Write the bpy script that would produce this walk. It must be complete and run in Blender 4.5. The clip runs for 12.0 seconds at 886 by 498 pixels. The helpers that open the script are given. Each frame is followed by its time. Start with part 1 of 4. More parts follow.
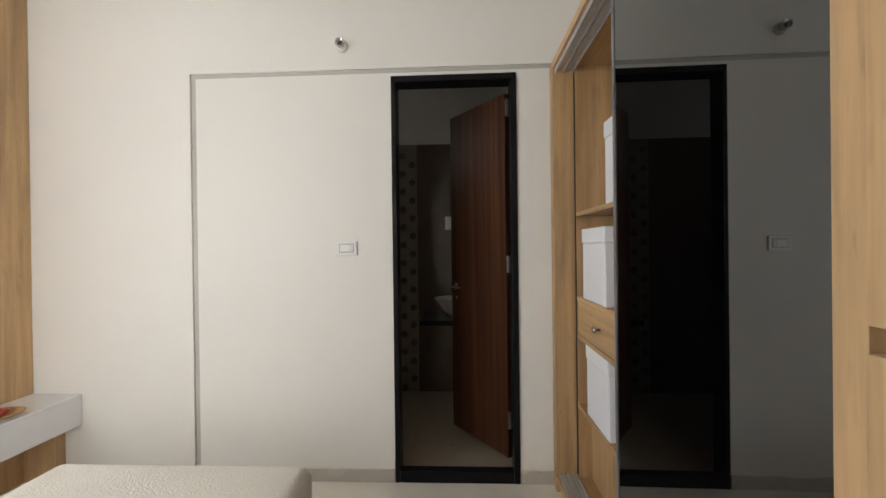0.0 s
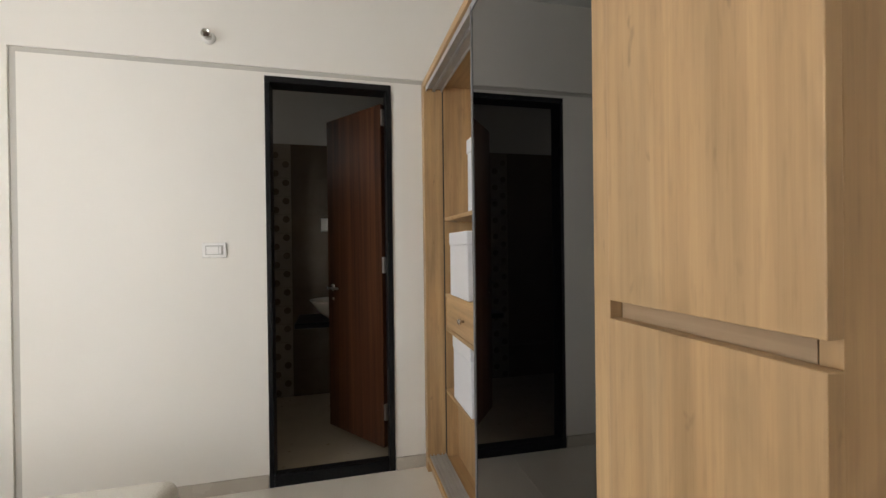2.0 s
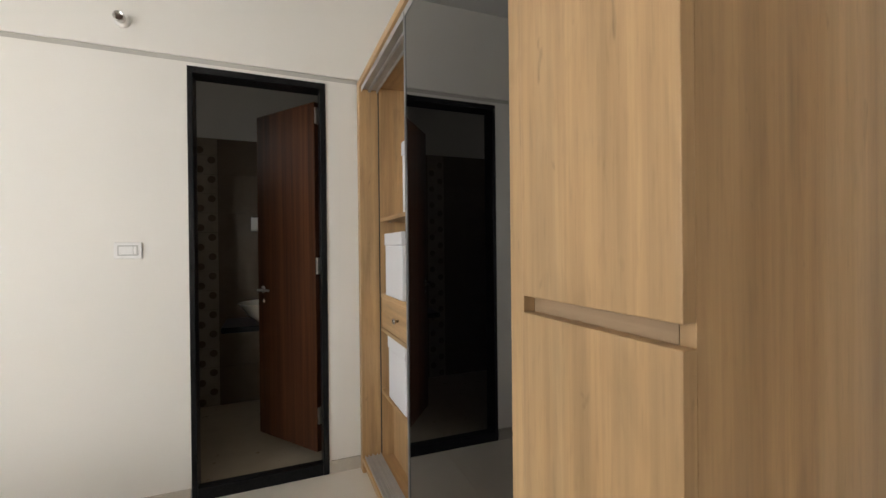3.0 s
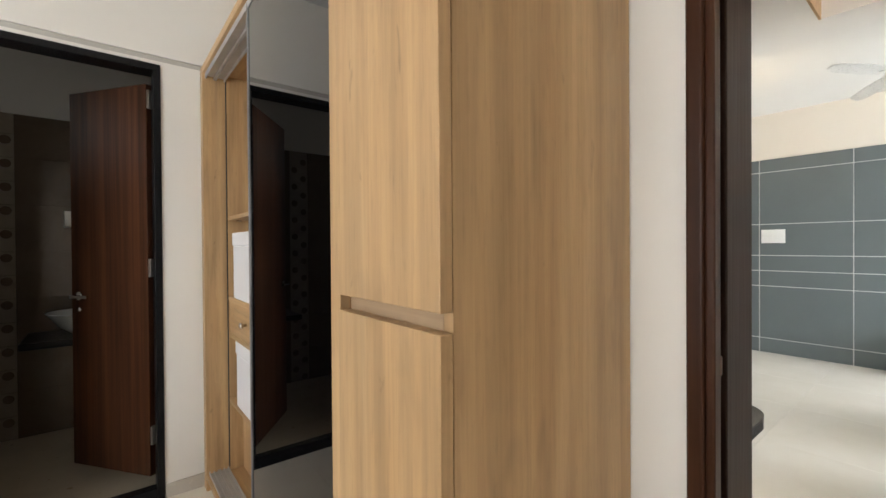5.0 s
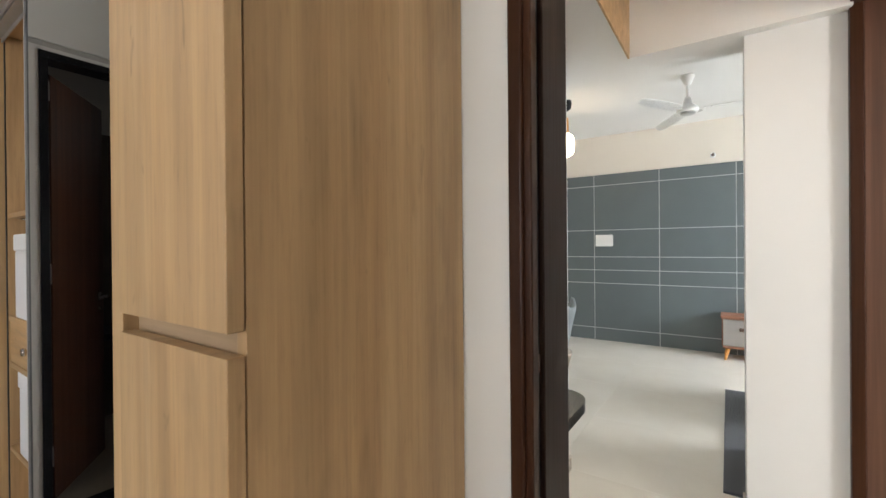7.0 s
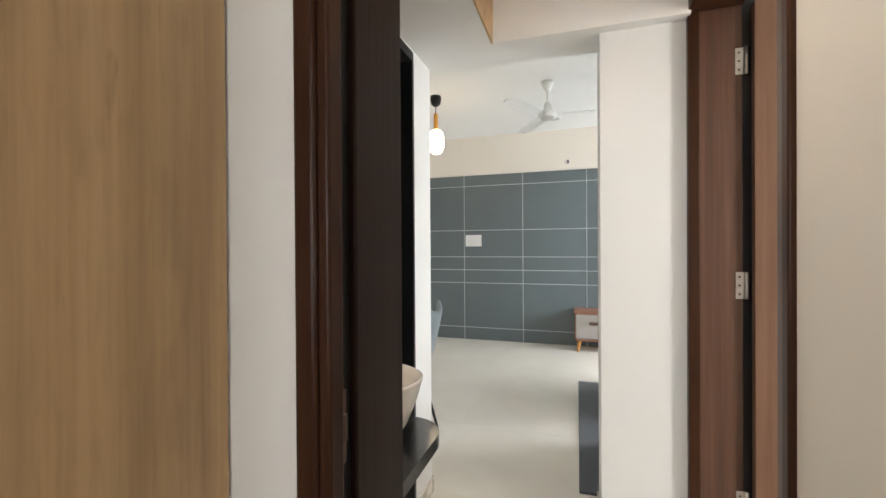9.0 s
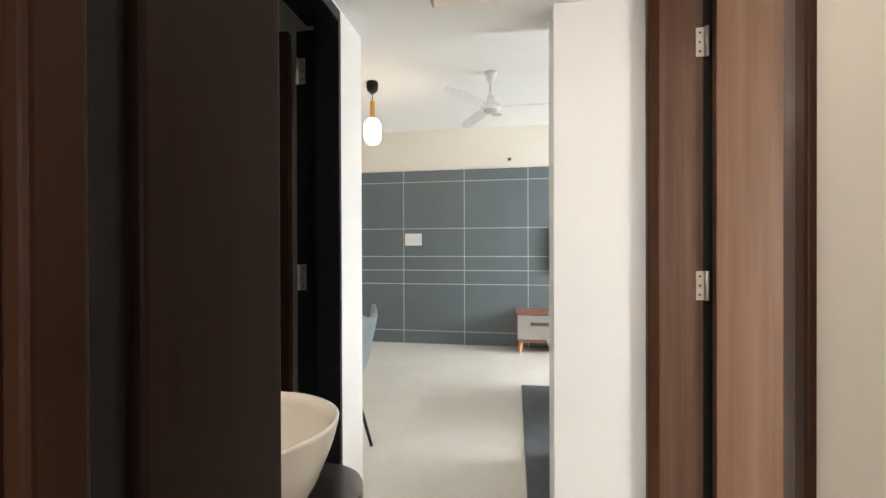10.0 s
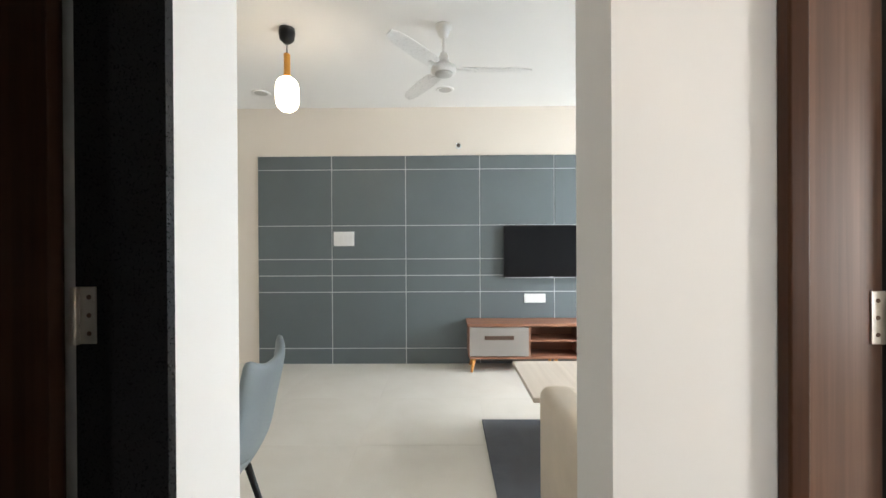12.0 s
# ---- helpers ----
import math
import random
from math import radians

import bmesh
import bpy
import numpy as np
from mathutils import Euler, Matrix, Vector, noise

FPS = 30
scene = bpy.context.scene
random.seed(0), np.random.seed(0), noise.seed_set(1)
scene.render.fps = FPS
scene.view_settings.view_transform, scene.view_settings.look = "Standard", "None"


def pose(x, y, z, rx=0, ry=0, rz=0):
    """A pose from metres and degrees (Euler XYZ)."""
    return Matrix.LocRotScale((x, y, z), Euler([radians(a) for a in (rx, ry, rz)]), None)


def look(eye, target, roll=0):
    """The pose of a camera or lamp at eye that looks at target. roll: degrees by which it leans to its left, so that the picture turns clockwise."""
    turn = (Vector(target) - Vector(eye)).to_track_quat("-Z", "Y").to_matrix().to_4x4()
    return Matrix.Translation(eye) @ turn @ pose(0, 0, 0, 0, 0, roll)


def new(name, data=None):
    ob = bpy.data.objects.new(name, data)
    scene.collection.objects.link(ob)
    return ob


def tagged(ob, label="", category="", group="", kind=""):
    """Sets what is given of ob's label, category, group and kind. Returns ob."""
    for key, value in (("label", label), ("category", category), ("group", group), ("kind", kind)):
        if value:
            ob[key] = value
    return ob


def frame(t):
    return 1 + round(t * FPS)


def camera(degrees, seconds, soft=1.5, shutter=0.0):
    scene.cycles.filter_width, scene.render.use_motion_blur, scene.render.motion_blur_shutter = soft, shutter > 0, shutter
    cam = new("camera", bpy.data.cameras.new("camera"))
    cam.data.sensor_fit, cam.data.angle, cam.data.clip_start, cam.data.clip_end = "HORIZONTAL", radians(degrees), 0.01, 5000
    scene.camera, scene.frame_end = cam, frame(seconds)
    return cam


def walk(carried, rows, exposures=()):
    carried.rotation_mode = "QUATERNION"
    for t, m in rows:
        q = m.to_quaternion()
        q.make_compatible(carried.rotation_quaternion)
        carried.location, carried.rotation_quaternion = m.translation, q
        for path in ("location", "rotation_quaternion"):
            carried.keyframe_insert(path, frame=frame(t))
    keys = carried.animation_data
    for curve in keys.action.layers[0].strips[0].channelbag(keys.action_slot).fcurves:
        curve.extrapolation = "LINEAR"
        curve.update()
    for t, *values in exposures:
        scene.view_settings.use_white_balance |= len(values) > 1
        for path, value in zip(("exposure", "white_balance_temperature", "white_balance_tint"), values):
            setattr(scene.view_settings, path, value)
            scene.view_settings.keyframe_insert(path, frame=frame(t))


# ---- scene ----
cam = camera(93.3, 12.0)
PATH = [
    (0, (0.202, -0.113, 1.214), (0.109, 1.885, 1.206), -0.7),
    (0.5, (0.194, -0.155, 1.213), (0.255, 1.844, 1.206), -0.7),
    (1, (0.193, -0.191, 1.218), (0.396, 1.799, 1.208), -0.7),
    (1.5, (0.202, -0.219, 1.215), (0.541, 1.752, 1.208), -0.7),
    (2, (0.194, -0.246, 1.216), (0.681, 1.693, 1.208), -0.7),
    (2.5, (0.195, -0.268, 1.215), (0.822, 1.631, 1.206), -0.7),
    (3, (0.207, -0.284, 1.214), (0.967, 1.566, 1.207), -0.6),
    (5, (0.266, -0.395, 1.219), (1.525, 1.159, 1.204), -0.4),
    (5.5, (0.275, -0.414, 1.22), (1.644, 1.044, 1.21), -0.5),
    (6, (0.284, -0.419, 1.219), (1.756, 0.936, 1.213), -0.4),
    (6.5, (0.307, -0.421, 1.218), (1.872, 0.825, 1.211), -0.4),
    (7, (0.356, -0.428, 1.224), (2.008, 0.699, 1.218), -0.5),
    (7.5, (0.418, -0.444, 1.225), (2.149, 0.559, 1.216), -0.4),
    (9.5, (0.788, -0.369, 1.216), (2.73, 0.108, 1.206), -0.3),
    (10, (0.929, -0.344, 1.206), (2.901, -0.007, 1.196), -0.2),
    (10.5, (1.097, -0.333, 1.206), (3.088, -0.145, 1.196), -0.3),
    (11, (1.273, -0.302, 1.219), (3.272, -0.237, 1.209), -0.4),
    (11.5, (1.47, -0.236, 1.205), (3.47, -0.213, 1.196), -0.2),
    (12, (1.704, -0.168, 1.206), (3.704, -0.147, 1.198), -0.3),
]
walk(cam, [(t, look(eye, target, roll)) for t, eye, target, roll in PATH],
     exposures=[(0, 0.02, 6500, 10), (3, 0.12, 6650, 10), (5.2, 0.42, 6550, 10), (6.0, 0.26, 6500, 10), (6.5, 0.28, 6450, 10), (7.3, 0.05, 6400, 10), (9.5, 0.14, 6450, 10), (10.2, 0.25, 6500, 10), (11.5, 0.08, 6450, 10), (12, 0.03, 6400, 10)])

# ---- world and light ----
world = bpy.data.worlds.new("sky")
scene.world = world
world.use_nodes = True
wn = world.node_tree
sky = wn.nodes.new("ShaderNodeTexSky")
sky.sky_type = "NISHITA"
sky.sun_disc = False
sky.sun_elevation, sky.sun_rotation = radians(52), radians(200)
wn.links.new(sky.outputs["Color"], wn.nodes["Background"].inputs["Color"])
wn.nodes["Background"].inputs["Strength"].default_value = 0.12


def area_light(name, eye, target, sx, sy, watts, colour):
    d = bpy.data.lights.new(name, "AREA")
    d.shape, d.size, d.size_y, d.energy, d.color = "RECTANGLE", sx, sy, watts, colour
    ob = new(name, d)
    ob.matrix_world = look(eye, target)
    return ob


area_light("window_daylight", (-2.18, 0.05, 1.42), (0.6, 1.0, 1.75), 1.5, 1.5, 32, (0.97, 0.985, 1.0))
area_light("window_daylight", (-1.0, -2.37, 1.4), (-0.3, 0, 1.5), 1.4, 1.7, 5, (1.0, 0.985, 0.96))
area_light("window_daylight", (4.85, -3.66, 1.5), (5.65, -2.66, -0.6), 1.9, 1.4, 210, (0.88, 0.945, 1.0))
area_light("window_daylight", (0.3, -3.78, 1.3), (0.9, 0, 1.2), 1.3, 1.6, 165, (1.0, 0.98, 0.95))
area_light("ventilator_daylight", (-1.36, 2.85, 2.15), (0.6, 2.9, 1.5), 0.45, 0.45, 0.6, (1.0, 0.91, 0.80))
# fill lamp added in the passage, overhead and out of view
lamp = bpy.data.lights.new("passage_fill", "AREA")
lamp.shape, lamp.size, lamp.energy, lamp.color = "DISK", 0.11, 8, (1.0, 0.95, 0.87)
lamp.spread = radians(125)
new("passage_fill", lamp).location = (1.46, -0.24, 2.652)

# ---- materials ----


def nodes_of(name):
    m = bpy.data.materials.new(name)
    m.use_nodes = True
    t = m.node_tree
    return m, t, t.nodes["Principled BSDF"]


def put(t, kind, **ins):
    n = t.nodes.new(kind)
    for k, v in ins.items():
        n.inputs[k].default_value = v
    return n


def coords(t, scale=(1, 1, 1)):
    c = t.nodes.new("ShaderNodeTexCoord")
    mp = put(t, "ShaderNodeMapping", Scale=scale)
    t.links.new(c.outputs["Object"], mp.inputs["Vector"])
    return mp.outputs["Vector"]


def ramp(t, source, stops):
    r = t.nodes.new("ShaderNodeValToRGB")
    e = r.color_ramp.elements
    e[0].position, e[0].color = stops[0][0], (*stops[0][1], 1)
    e[1].position, e[1].color = stops[-1][0], (*stops[-1][1], 1)
    for p, c in stops[1:-1]:
        x = e.new(p)
        x.color = (*c, 1)
    t.links.new(source, r.inputs["Fac"])
    return r.outputs["Color"]


def grey_ramp(t, source, a, va, b, vb):
    return ramp(t, source, [(a, (va,) * 3), (b, (vb,) * 3)])


def bump(t, b, source, strength, distance=0.002):
    n = put(t, "ShaderNodeBump", Strength=strength, Distance=distance)
    t.links.new(source, n.inputs["Height"])
    t.links.new(n.outputs["Normal"], b.inputs["Normal"])


def surface(name, colour, rough=0.5, metal=0.0, vary=0.06, scale=3.0, grain=60.0, relief=0.1, coat=0.0, ior=1.5, rough_vary=0.06, spec=0.5):
    """Paint, plastic, metal, stone: two scales of variation in colour, roughness and relief."""
    m, t, b = nodes_of(name)
    v = coords(t)
    big = put(t, "ShaderNodeTexNoise", Scale=scale, Detail=5.0, Roughness=0.6)
    fine = put(t, "ShaderNodeTexNoise", Scale=grain, Detail=4.0, Roughness=0.65)
    t.links.new(v, big.inputs["Vector"])
    t.links.new(v, fine.inputs["Vector"])
    lo = tuple(c * (1 - vary) for c in colour)
    hi = tuple(min(1, c * (1 + vary)) for c in colour)
    t.links.new(ramp(t, big.outputs["Fac"], [(0.3, lo), (0.7, hi)]), b.inputs["Base Color"])
    t.links.new(grey_ramp(t, fine.outputs["Fac"], 0.3, max(0.01, rough - rough_vary), 0.7, min(1, rough + rough_vary)), b.inputs["Roughness"])
    b.inputs["Metallic"].default_value = metal
    b.inputs["IOR"].default_value = ior
    b.inputs["Specular IOR Level"].default_value = spec
    b.inputs["Coat Weight"].default_value = coat
    b.inputs["Coat Roughness"].default_value = 0.08
    if relief:
        bump(t, b, fine.outputs["Fac"], relief)
    return m


def timber(name, stops, rough=0.42, along="z", grain=(26, 26, 0.9), fine=(160, 160, 3.0), relief=0.06, coat=0.0, knots=True, each=0.0, spec=0.5, fine_mix=0.3):
    """Wood or wood laminate with its grain along one axis."""
    m, t, b = nodes_of(name)
    order = {"z": (0, 1, 2), "y": (0, 2, 1), "x": (2, 1, 0)}[along]
    v = coords(t, tuple(grain[i] for i in order))
    vf = coords(t, tuple(fine[i] for i in order))
    if each:
        info = t.nodes.new("ShaderNodeObjectInfo")
        mul = t.nodes.new("ShaderNodeVectorMath")
        mul.operation = "SCALE"
        comb = t.nodes.new("ShaderNodeCombineXYZ")
        for k in ("X", "Y", "Z"):
            t.links.new(info.outputs["Random"], comb.inputs[k])
        t.links.new(comb.outputs["Vector"], mul.inputs[0])
        mul.inputs["Scale"].default_value = each
        add = t.nodes.new("ShaderNodeVectorMath")
        t.links.new(v, add.inputs[0])
        t.links.new(mul.outputs["Vector"], add.inputs[1])
        v = add.outputs["Vector"]
    n1 = put(t, "ShaderNodeTexNoise", Scale=1.0, Detail=6.0, Roughness=0.55, Distortion=0.25)
    n2 = put(t, "ShaderNodeTexNoise", Scale=1.0, Detail=3.0, Roughness=0.7)
    t.links.new(v, n1.inputs["Vector"])
    t.links.new(vf, n2.inputs["Vector"])
    mix = t.nodes.new("ShaderNodeMix")
    mix.data_type = "FLOAT"
    mix.inputs["Factor"].default_value = fine_mix
    t.links.new(n1.outputs["Fac"], mix.inputs[2])
    t.links.new(n2.outputs["Fac"], mix.inputs[3])
    colour = ramp(t, mix.outputs[0], stops)
    if knots:
        for scale3, a, va, c, vc, dist in (((5, 5, 0.6), 0.33, 0.86, 0.67, 1.06, 0.4), ((30, 30, 1.4), 0.34, 0.85, 0.64, 1.07, 0.3), ((15, 15, 3.2), 0.60, 1.0, 0.76, 0.84, 0.6), ((34, 34, 12.0), 0.70, 1.0, 0.78, 0.66, 0.5), ((120, 120, 16.0), 0.54, 1.0, 0.72, 0.90, 0.2)):
            vk = coords(t, tuple(scale3[i] for i in order))
            k = put(t, "ShaderNodeTexNoise", Scale=1.0, Detail=2.5, Roughness=0.5, Distortion=dist)
            t.links.new(vk, k.inputs["Vector"])
            dark = grey_ramp(t, k.outputs["Fac"], a, va, c, vc)
            mm = t.nodes.new("ShaderNodeMix")
            mm.data_type, mm.blend_type = "RGBA", "MULTIPLY"
            mm.inputs["Factor"].default_value = 1.0
            t.links.new(colour, mm.inputs[6])
            t.links.new(dark, mm.inputs[7])
            colour = mm.outputs[2]
    t.links.new(colour, b.inputs["Base Color"])
    t.links.new(grey_ramp(t, n2.outputs["Fac"], 0.3, rough - 0.05, 0.7, rough + 0.07), b.inputs["Roughness"])
    b.inputs["Coat Weight"].default_value = coat
    b.inputs["Specular IOR Level"].default_value = spec
    b.inputs["Coat Roughness"].default_value = 0.15
    bump(t, b, n2.outputs["Fac"], relief, 0.001)
    return m


def tile_mat(name, lo, hi, rough, each=True, vein=2.2):
    """Glazed tile: soft clouding, a slight difference from tile to tile."""
    m, t, b = nodes_of(name)
    v = coords(t)
    n = put(t, "ShaderNodeTexNoise", Scale=vein, Detail=6.0, Roughness=0.6, Distortion=0.8)
    t.links.new(v, n.inputs["Vector"])
    colour = ramp(t, n.outputs["Fac"], [(0.3, lo), (0.7, hi)])
    if each:
        info = t.nodes.new("ShaderNodeObjectInfo")
        g = grey_ramp(t, info.outputs["Random"], 0.0, 0.985, 1.0, 1.0)
        mm = t.nodes.new("ShaderNodeMix")
        mm.data_type, mm.blend_type = "RGBA", "MULTIPLY"
        mm.inputs["Factor"].default_value = 1.0
        t.links.new(colour, mm.inputs[6])
        t.links.new(g, mm.inputs[7])
        colour = mm.outputs[2]
    t.links.new(colour, b.inputs["Base Color"])
    f = put(t, "ShaderNodeTexNoise", Scale=14.0, Detail=3.0)
    t.links.new(v, f.inputs["Vector"])
    t.links.new(grey_ramp(t, f.outputs["Fac"], 0.3, max(0.02, rough - 0.03), 0.7, rough + 0.05), b.inputs["Roughness"])
    bump(t, b, f.outputs["Fac"], 0.015, 0.002)
    return m


def cloth(name, colour, rough=0.9, weave=260.0, relief=0.5, vary=0.12, sheen=0.2):
    m, t, b = nodes_of(name)
    v = coords(t)
    w1 = put(t, "ShaderNodeTexVoronoi", Scale=weave)
    n = put(t, "ShaderNodeTexNoise", Scale=6.0, Detail=5.0, Roughness=0.6)
    t.links.new(v, w1.inputs["Vector"])
    t.links.new(v, n.inputs["Vector"])
    lo = tuple(c * (1 - vary) for c in colour)
    hi = tuple(min(1, c * (1 + vary)) for c in colour)
    t.links.new(ramp(t, n.outputs["Fac"], [(0.3, lo), (0.7, hi)]), b.inputs["Base Color"])
    b.inputs["Roughness"].default_value = rough
    b.inputs["Sheen Weight"].default_value = sheen
    bump(t, b, w1.outputs["Distance"], relief, 0.002)
    return m


def glow(name, colour, strength):
    m, t, b = nodes_of(name)
    b.inputs["Base Color"].default_value = (*colour, 1)
    b.inputs["Emission Color"].default_value = (*colour, 1)
    b.inputs["Emission Strength"].default_value = strength
    b.inputs["Roughness"].default_value = 0.3
    return m


M_WALL = surface("wall_paint", (0.79, 0.765, 0.715), 0.62, vary=0.012, scale=1.2, grain=180, relief=0.05)
M_WALL_W = surface("white_wall_paint", (0.76, 0.755, 0.735), 0.6, vary=0.012, scale=1.2, grain=180, relief=0.05)
# dark tone for an unseen wall, to cut bounce on the wardrobe end
M_DARK_WALL = surface("unseen_dark_wall", (0.27, 0.225, 0.18), 0.62, vary=0.02, scale=1.1, grain=180, relief=0.05)
M_CREAM = surface("cream_wall_paint", (0.80, 0.73, 0.64), 0.62, vary=0.012, scale=1.1, grain=180, relief=0.05)
M_CEIL = surface("ceiling_paint", (0.82, 0.81, 0.79), 0.75, vary=0.012, scale=1.0, grain=150, relief=0.04)
# the wall tone made darker, for the strip in the groove
M_GROOVE = surface("groove_grey", (0.50, 0.48, 0.44), 0.7, vary=0.02, scale=2, grain=120, relief=0.05)
OAK = [(0.27, (0.385, 0.232, 0.107)), (0.50, (0.53, 0.34, 0.168)), (0.73, (0.635, 0.435, 0.236))]
M_OAK = timber("oak_laminate", OAK, 0.42, grain=(12, 12, 0.6), fine_mix=0.30)
M_OAK_Y = timber("oak_laminate_cross", OAK, 0.42, along="y", grain=(12, 12, 0.6), fine_mix=0.30)
M_OAK_GR = timber("oak_profile", [(0.3, (0.34, 0.225, 0.13)), (0.7, (0.44, 0.31, 0.19))], 0.45, along="y")
WENGE = [(0.3, (0.011, 0.0045, 0.003)), (0.5, (0.022, 0.010, 0.006)), (0.75, (0.034, 0.016, 0.010))]
M_WENGE = timber("dark_wenge", WENGE, 0.42, knots=False, spec=0.11)
M_BROWN = timber("brown_door_frame", [(0.3, (0.028, 0.010, 0.005)), (0.5, (0.048, 0.018, 0.008)), (0.75, (0.078, 0.031, 0.015))], 0.34, knots=False, spec=0.17, grain=(14, 14, 0.5))
M_WALNUT = timber("walnut_laminate", [(0.30, (0.104, 0.050, 0.029)), (0.5, (0.166, 0.085, 0.049)), (0.70, (0.232, 0.129, 0.079))], 0.36, grain=(13, 13, 0.5), fine=(60, 60, 1.2), knots=False, coat=0.1, fine_mix=0.25, relief=0.02)
M_WALNUT_D = timber("walnut_frame", [(0.34, (0.048, 0.020, 0.012)), (0.5, (0.088, 0.039, 0.022)), (0.66, (0.140, 0.069, 0.041))], 0.36, grain=(22, 22, 0.6), fine=(60, 60, 1.2), knots=False, coat=0.1, fine_mix=0.25, relief=0.02)
M_TEAK = timber("red_brown_laminate", [(0.36, (0.028, 0.010, 0.0045)), (0.5, (0.054, 0.020, 0.009)), (0.66, (0.090, 0.036, 0.016))], 0.38, grain=(30, 30, 0.5), knots=False, spec=0.2)
M_STANDWOOD = timber("stand_walnut", [(0.3, (0.17, 0.07, 0.04)), (0.5, (0.27, 0.12, 0.07)), (0.72, (0.36, 0.17, 0.11))], 0.4, along="y", knots=False)
M_LEG = timber("orange_beech", [(0.3, (0.62, 0.27, 0.06)), (0.7, (0.80, 0.40, 0.12))], 0.4, knots=False)
M_TABLE = timber("ash_table_top", [(0.3, (0.62, 0.52, 0.42)), (0.7, (0.78, 0.68, 0.57))], 0.35, along="x", knots=False)
M_FLOOR = tile_mat("vitrified_floor_tile", (0.735, 0.685, 0.60), (0.79, 0.745, 0.665), 0.10)
M_GROUT = surface("tile_joint", (0.72, 0.675, 0.59), 0.8, vary=0.08, scale=8, grain=200)
M_SKIRT = tile_mat("skirting_tile", (0.50, 0.455, 0.39), (0.56, 0.515, 0.45), 0.25, each=False)
M_BEIGE_TILE = tile_mat("glossy_beige_tile", (0.62, 0.47, 0.30), (0.71, 0.57, 0.39), 0.05, vein=5.0)
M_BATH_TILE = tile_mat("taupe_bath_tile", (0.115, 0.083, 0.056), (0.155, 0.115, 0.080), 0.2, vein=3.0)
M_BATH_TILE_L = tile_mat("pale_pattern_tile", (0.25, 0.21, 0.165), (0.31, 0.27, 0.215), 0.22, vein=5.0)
M_BATH_FLOOR = tile_mat("bath_floor_tile", (0.36, 0.295, 0.21), (0.42, 0.35, 0.255), 0.3, vein=4.0)
M_GRANITE = surface("black_granite", (0.010, 0.010, 0.011), 0.3, vary=0.15, scale=60, grain=220, relief=0.006, spec=0.15)
M_COUNTER = surface("polished_dark_granite", (0.028, 0.026, 0.025), 0.14, vary=0.2, scale=70, grain=260, relief=0.01)
M_GREY = surface("slate_grey_panel", (0.118, 0.141, 0.147), 0.42, vary=0.05, scale=1.6, grain=260, relief=0.04)
M_JOINT = surface("white_joint", (0.60, 0.61, 0.60), 0.6, vary=0.04, scale=10, grain=150)
M_PLASTIC = surface("white_plastic", (0.82, 0.81, 0.79), 0.3, vary=0.015, relief=0.0)
M_PLASTIC_G = surface("pale_grey_plastic", (0.50, 0.49, 0.47), 0.35, vary=0.02, relief=0.0)
M_BOX = surface("white_box_plastic", (0.80, 0.81, 0.84), 0.45, vary=0.015, scale=4, grain=120, relief=0.03)
M_CHROME = surface("satin_chrome", (0.62, 0.61, 0.59), 0.22, 1.0, vary=0.04, scale=20, grain=300, relief=0.01)
M_STEEL = surface("hinge_steel", (0.55, 0.53, 0.50), 0.33, 1.0, vary=0.1, scale=40, grain=300, relief=0.04)
M_ALU = surface("track_aluminium", (0.58, 0.59, 0.61), 0.4, 0.6, vary=0.06, scale=12, grain=260, relief=0.03)
M_TRIM = surface("grey_edge_trim", (0.30, 0.30, 0.31), 0.35, 0.6, vary=0.1, scale=20, grain=200, relief=0.02)
M_MIRROR = surface("black_lacquered_glass", (0.001, 0.001, 0.0012), 0.012, 0.0, vary=0.02, scale=2, grain=40, relief=0.0, rough_vary=0.004, ior=1.9)
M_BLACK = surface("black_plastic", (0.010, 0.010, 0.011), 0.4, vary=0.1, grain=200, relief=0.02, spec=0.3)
M_SCREEN = surface("tv_screen", (0.006, 0.006, 0.007), 0.10, vary=0.05, relief=0.0, rough_vary=0.02, ior=1.22)
M_CERAMIC = surface("glazed_ceramic", (0.70, 0.645, 0.565), 0.12, vary=0.01, relief=0.0, coat=0.5)
M_CERAMIC_W = surface("white_glazed_ceramic", (0.84, 0.835, 0.82), 0.12, vary=0.01, relief=0.0, coat=0.5)
M_LACQUER = surface("white_lacquer", (0.80, 0.80, 0.82), 0.16, vary=0.012, relief=0.0, coat=0.3)
M_DRAWER = surface("greige_drawer_front", (0.31, 0.28, 0.255), 0.45, vary=0.03, grain=120, relief=0.02)
M_BRONZE = surface("bronze_handle", (0.14, 0.09, 0.07), 0.4, 0.6, vary=0.1, relief=0.02)
M_AMBER = surface("amber_metal_stem", (0.66, 0.30, 0.045), 0.35, 0.3, vary=0.06, scale=14, relief=0.02)
M_FAN = surface("fan_white_enamel", (0.78, 0.77, 0.75), 0.3, vary=0.02, relief=0.0)
M_LEATHER = surface("cream_leather", (0.66, 0.56, 0.44), 0.45, vary=0.06, scale=5, grain=160, relief=0.35)
M_CHAIR = surface("blue_grey_leatherette", (0.20, 0.235, 0.25), 0.45, vary=0.06, scale=6, grain=200, relief=0.25)
M_RUG = cloth("charcoal_rug_pile", (0.075, 0.082, 0.098), 0.95, 420, 0.9, 0.22)
M_BED = cloth("white_waffle_cotton", (0.76, 0.72, 0.63), 0.85, 130, 0.8, 0.03)
M_BULB = glow("opal_bulb_glass", (1.0, 0.80, 0.55), 14.0)
# glow for the added passage light only
M_FILL_GLOW = glow("passage_fill_glow", (1.0, 0.93, 0.8), 1.2)
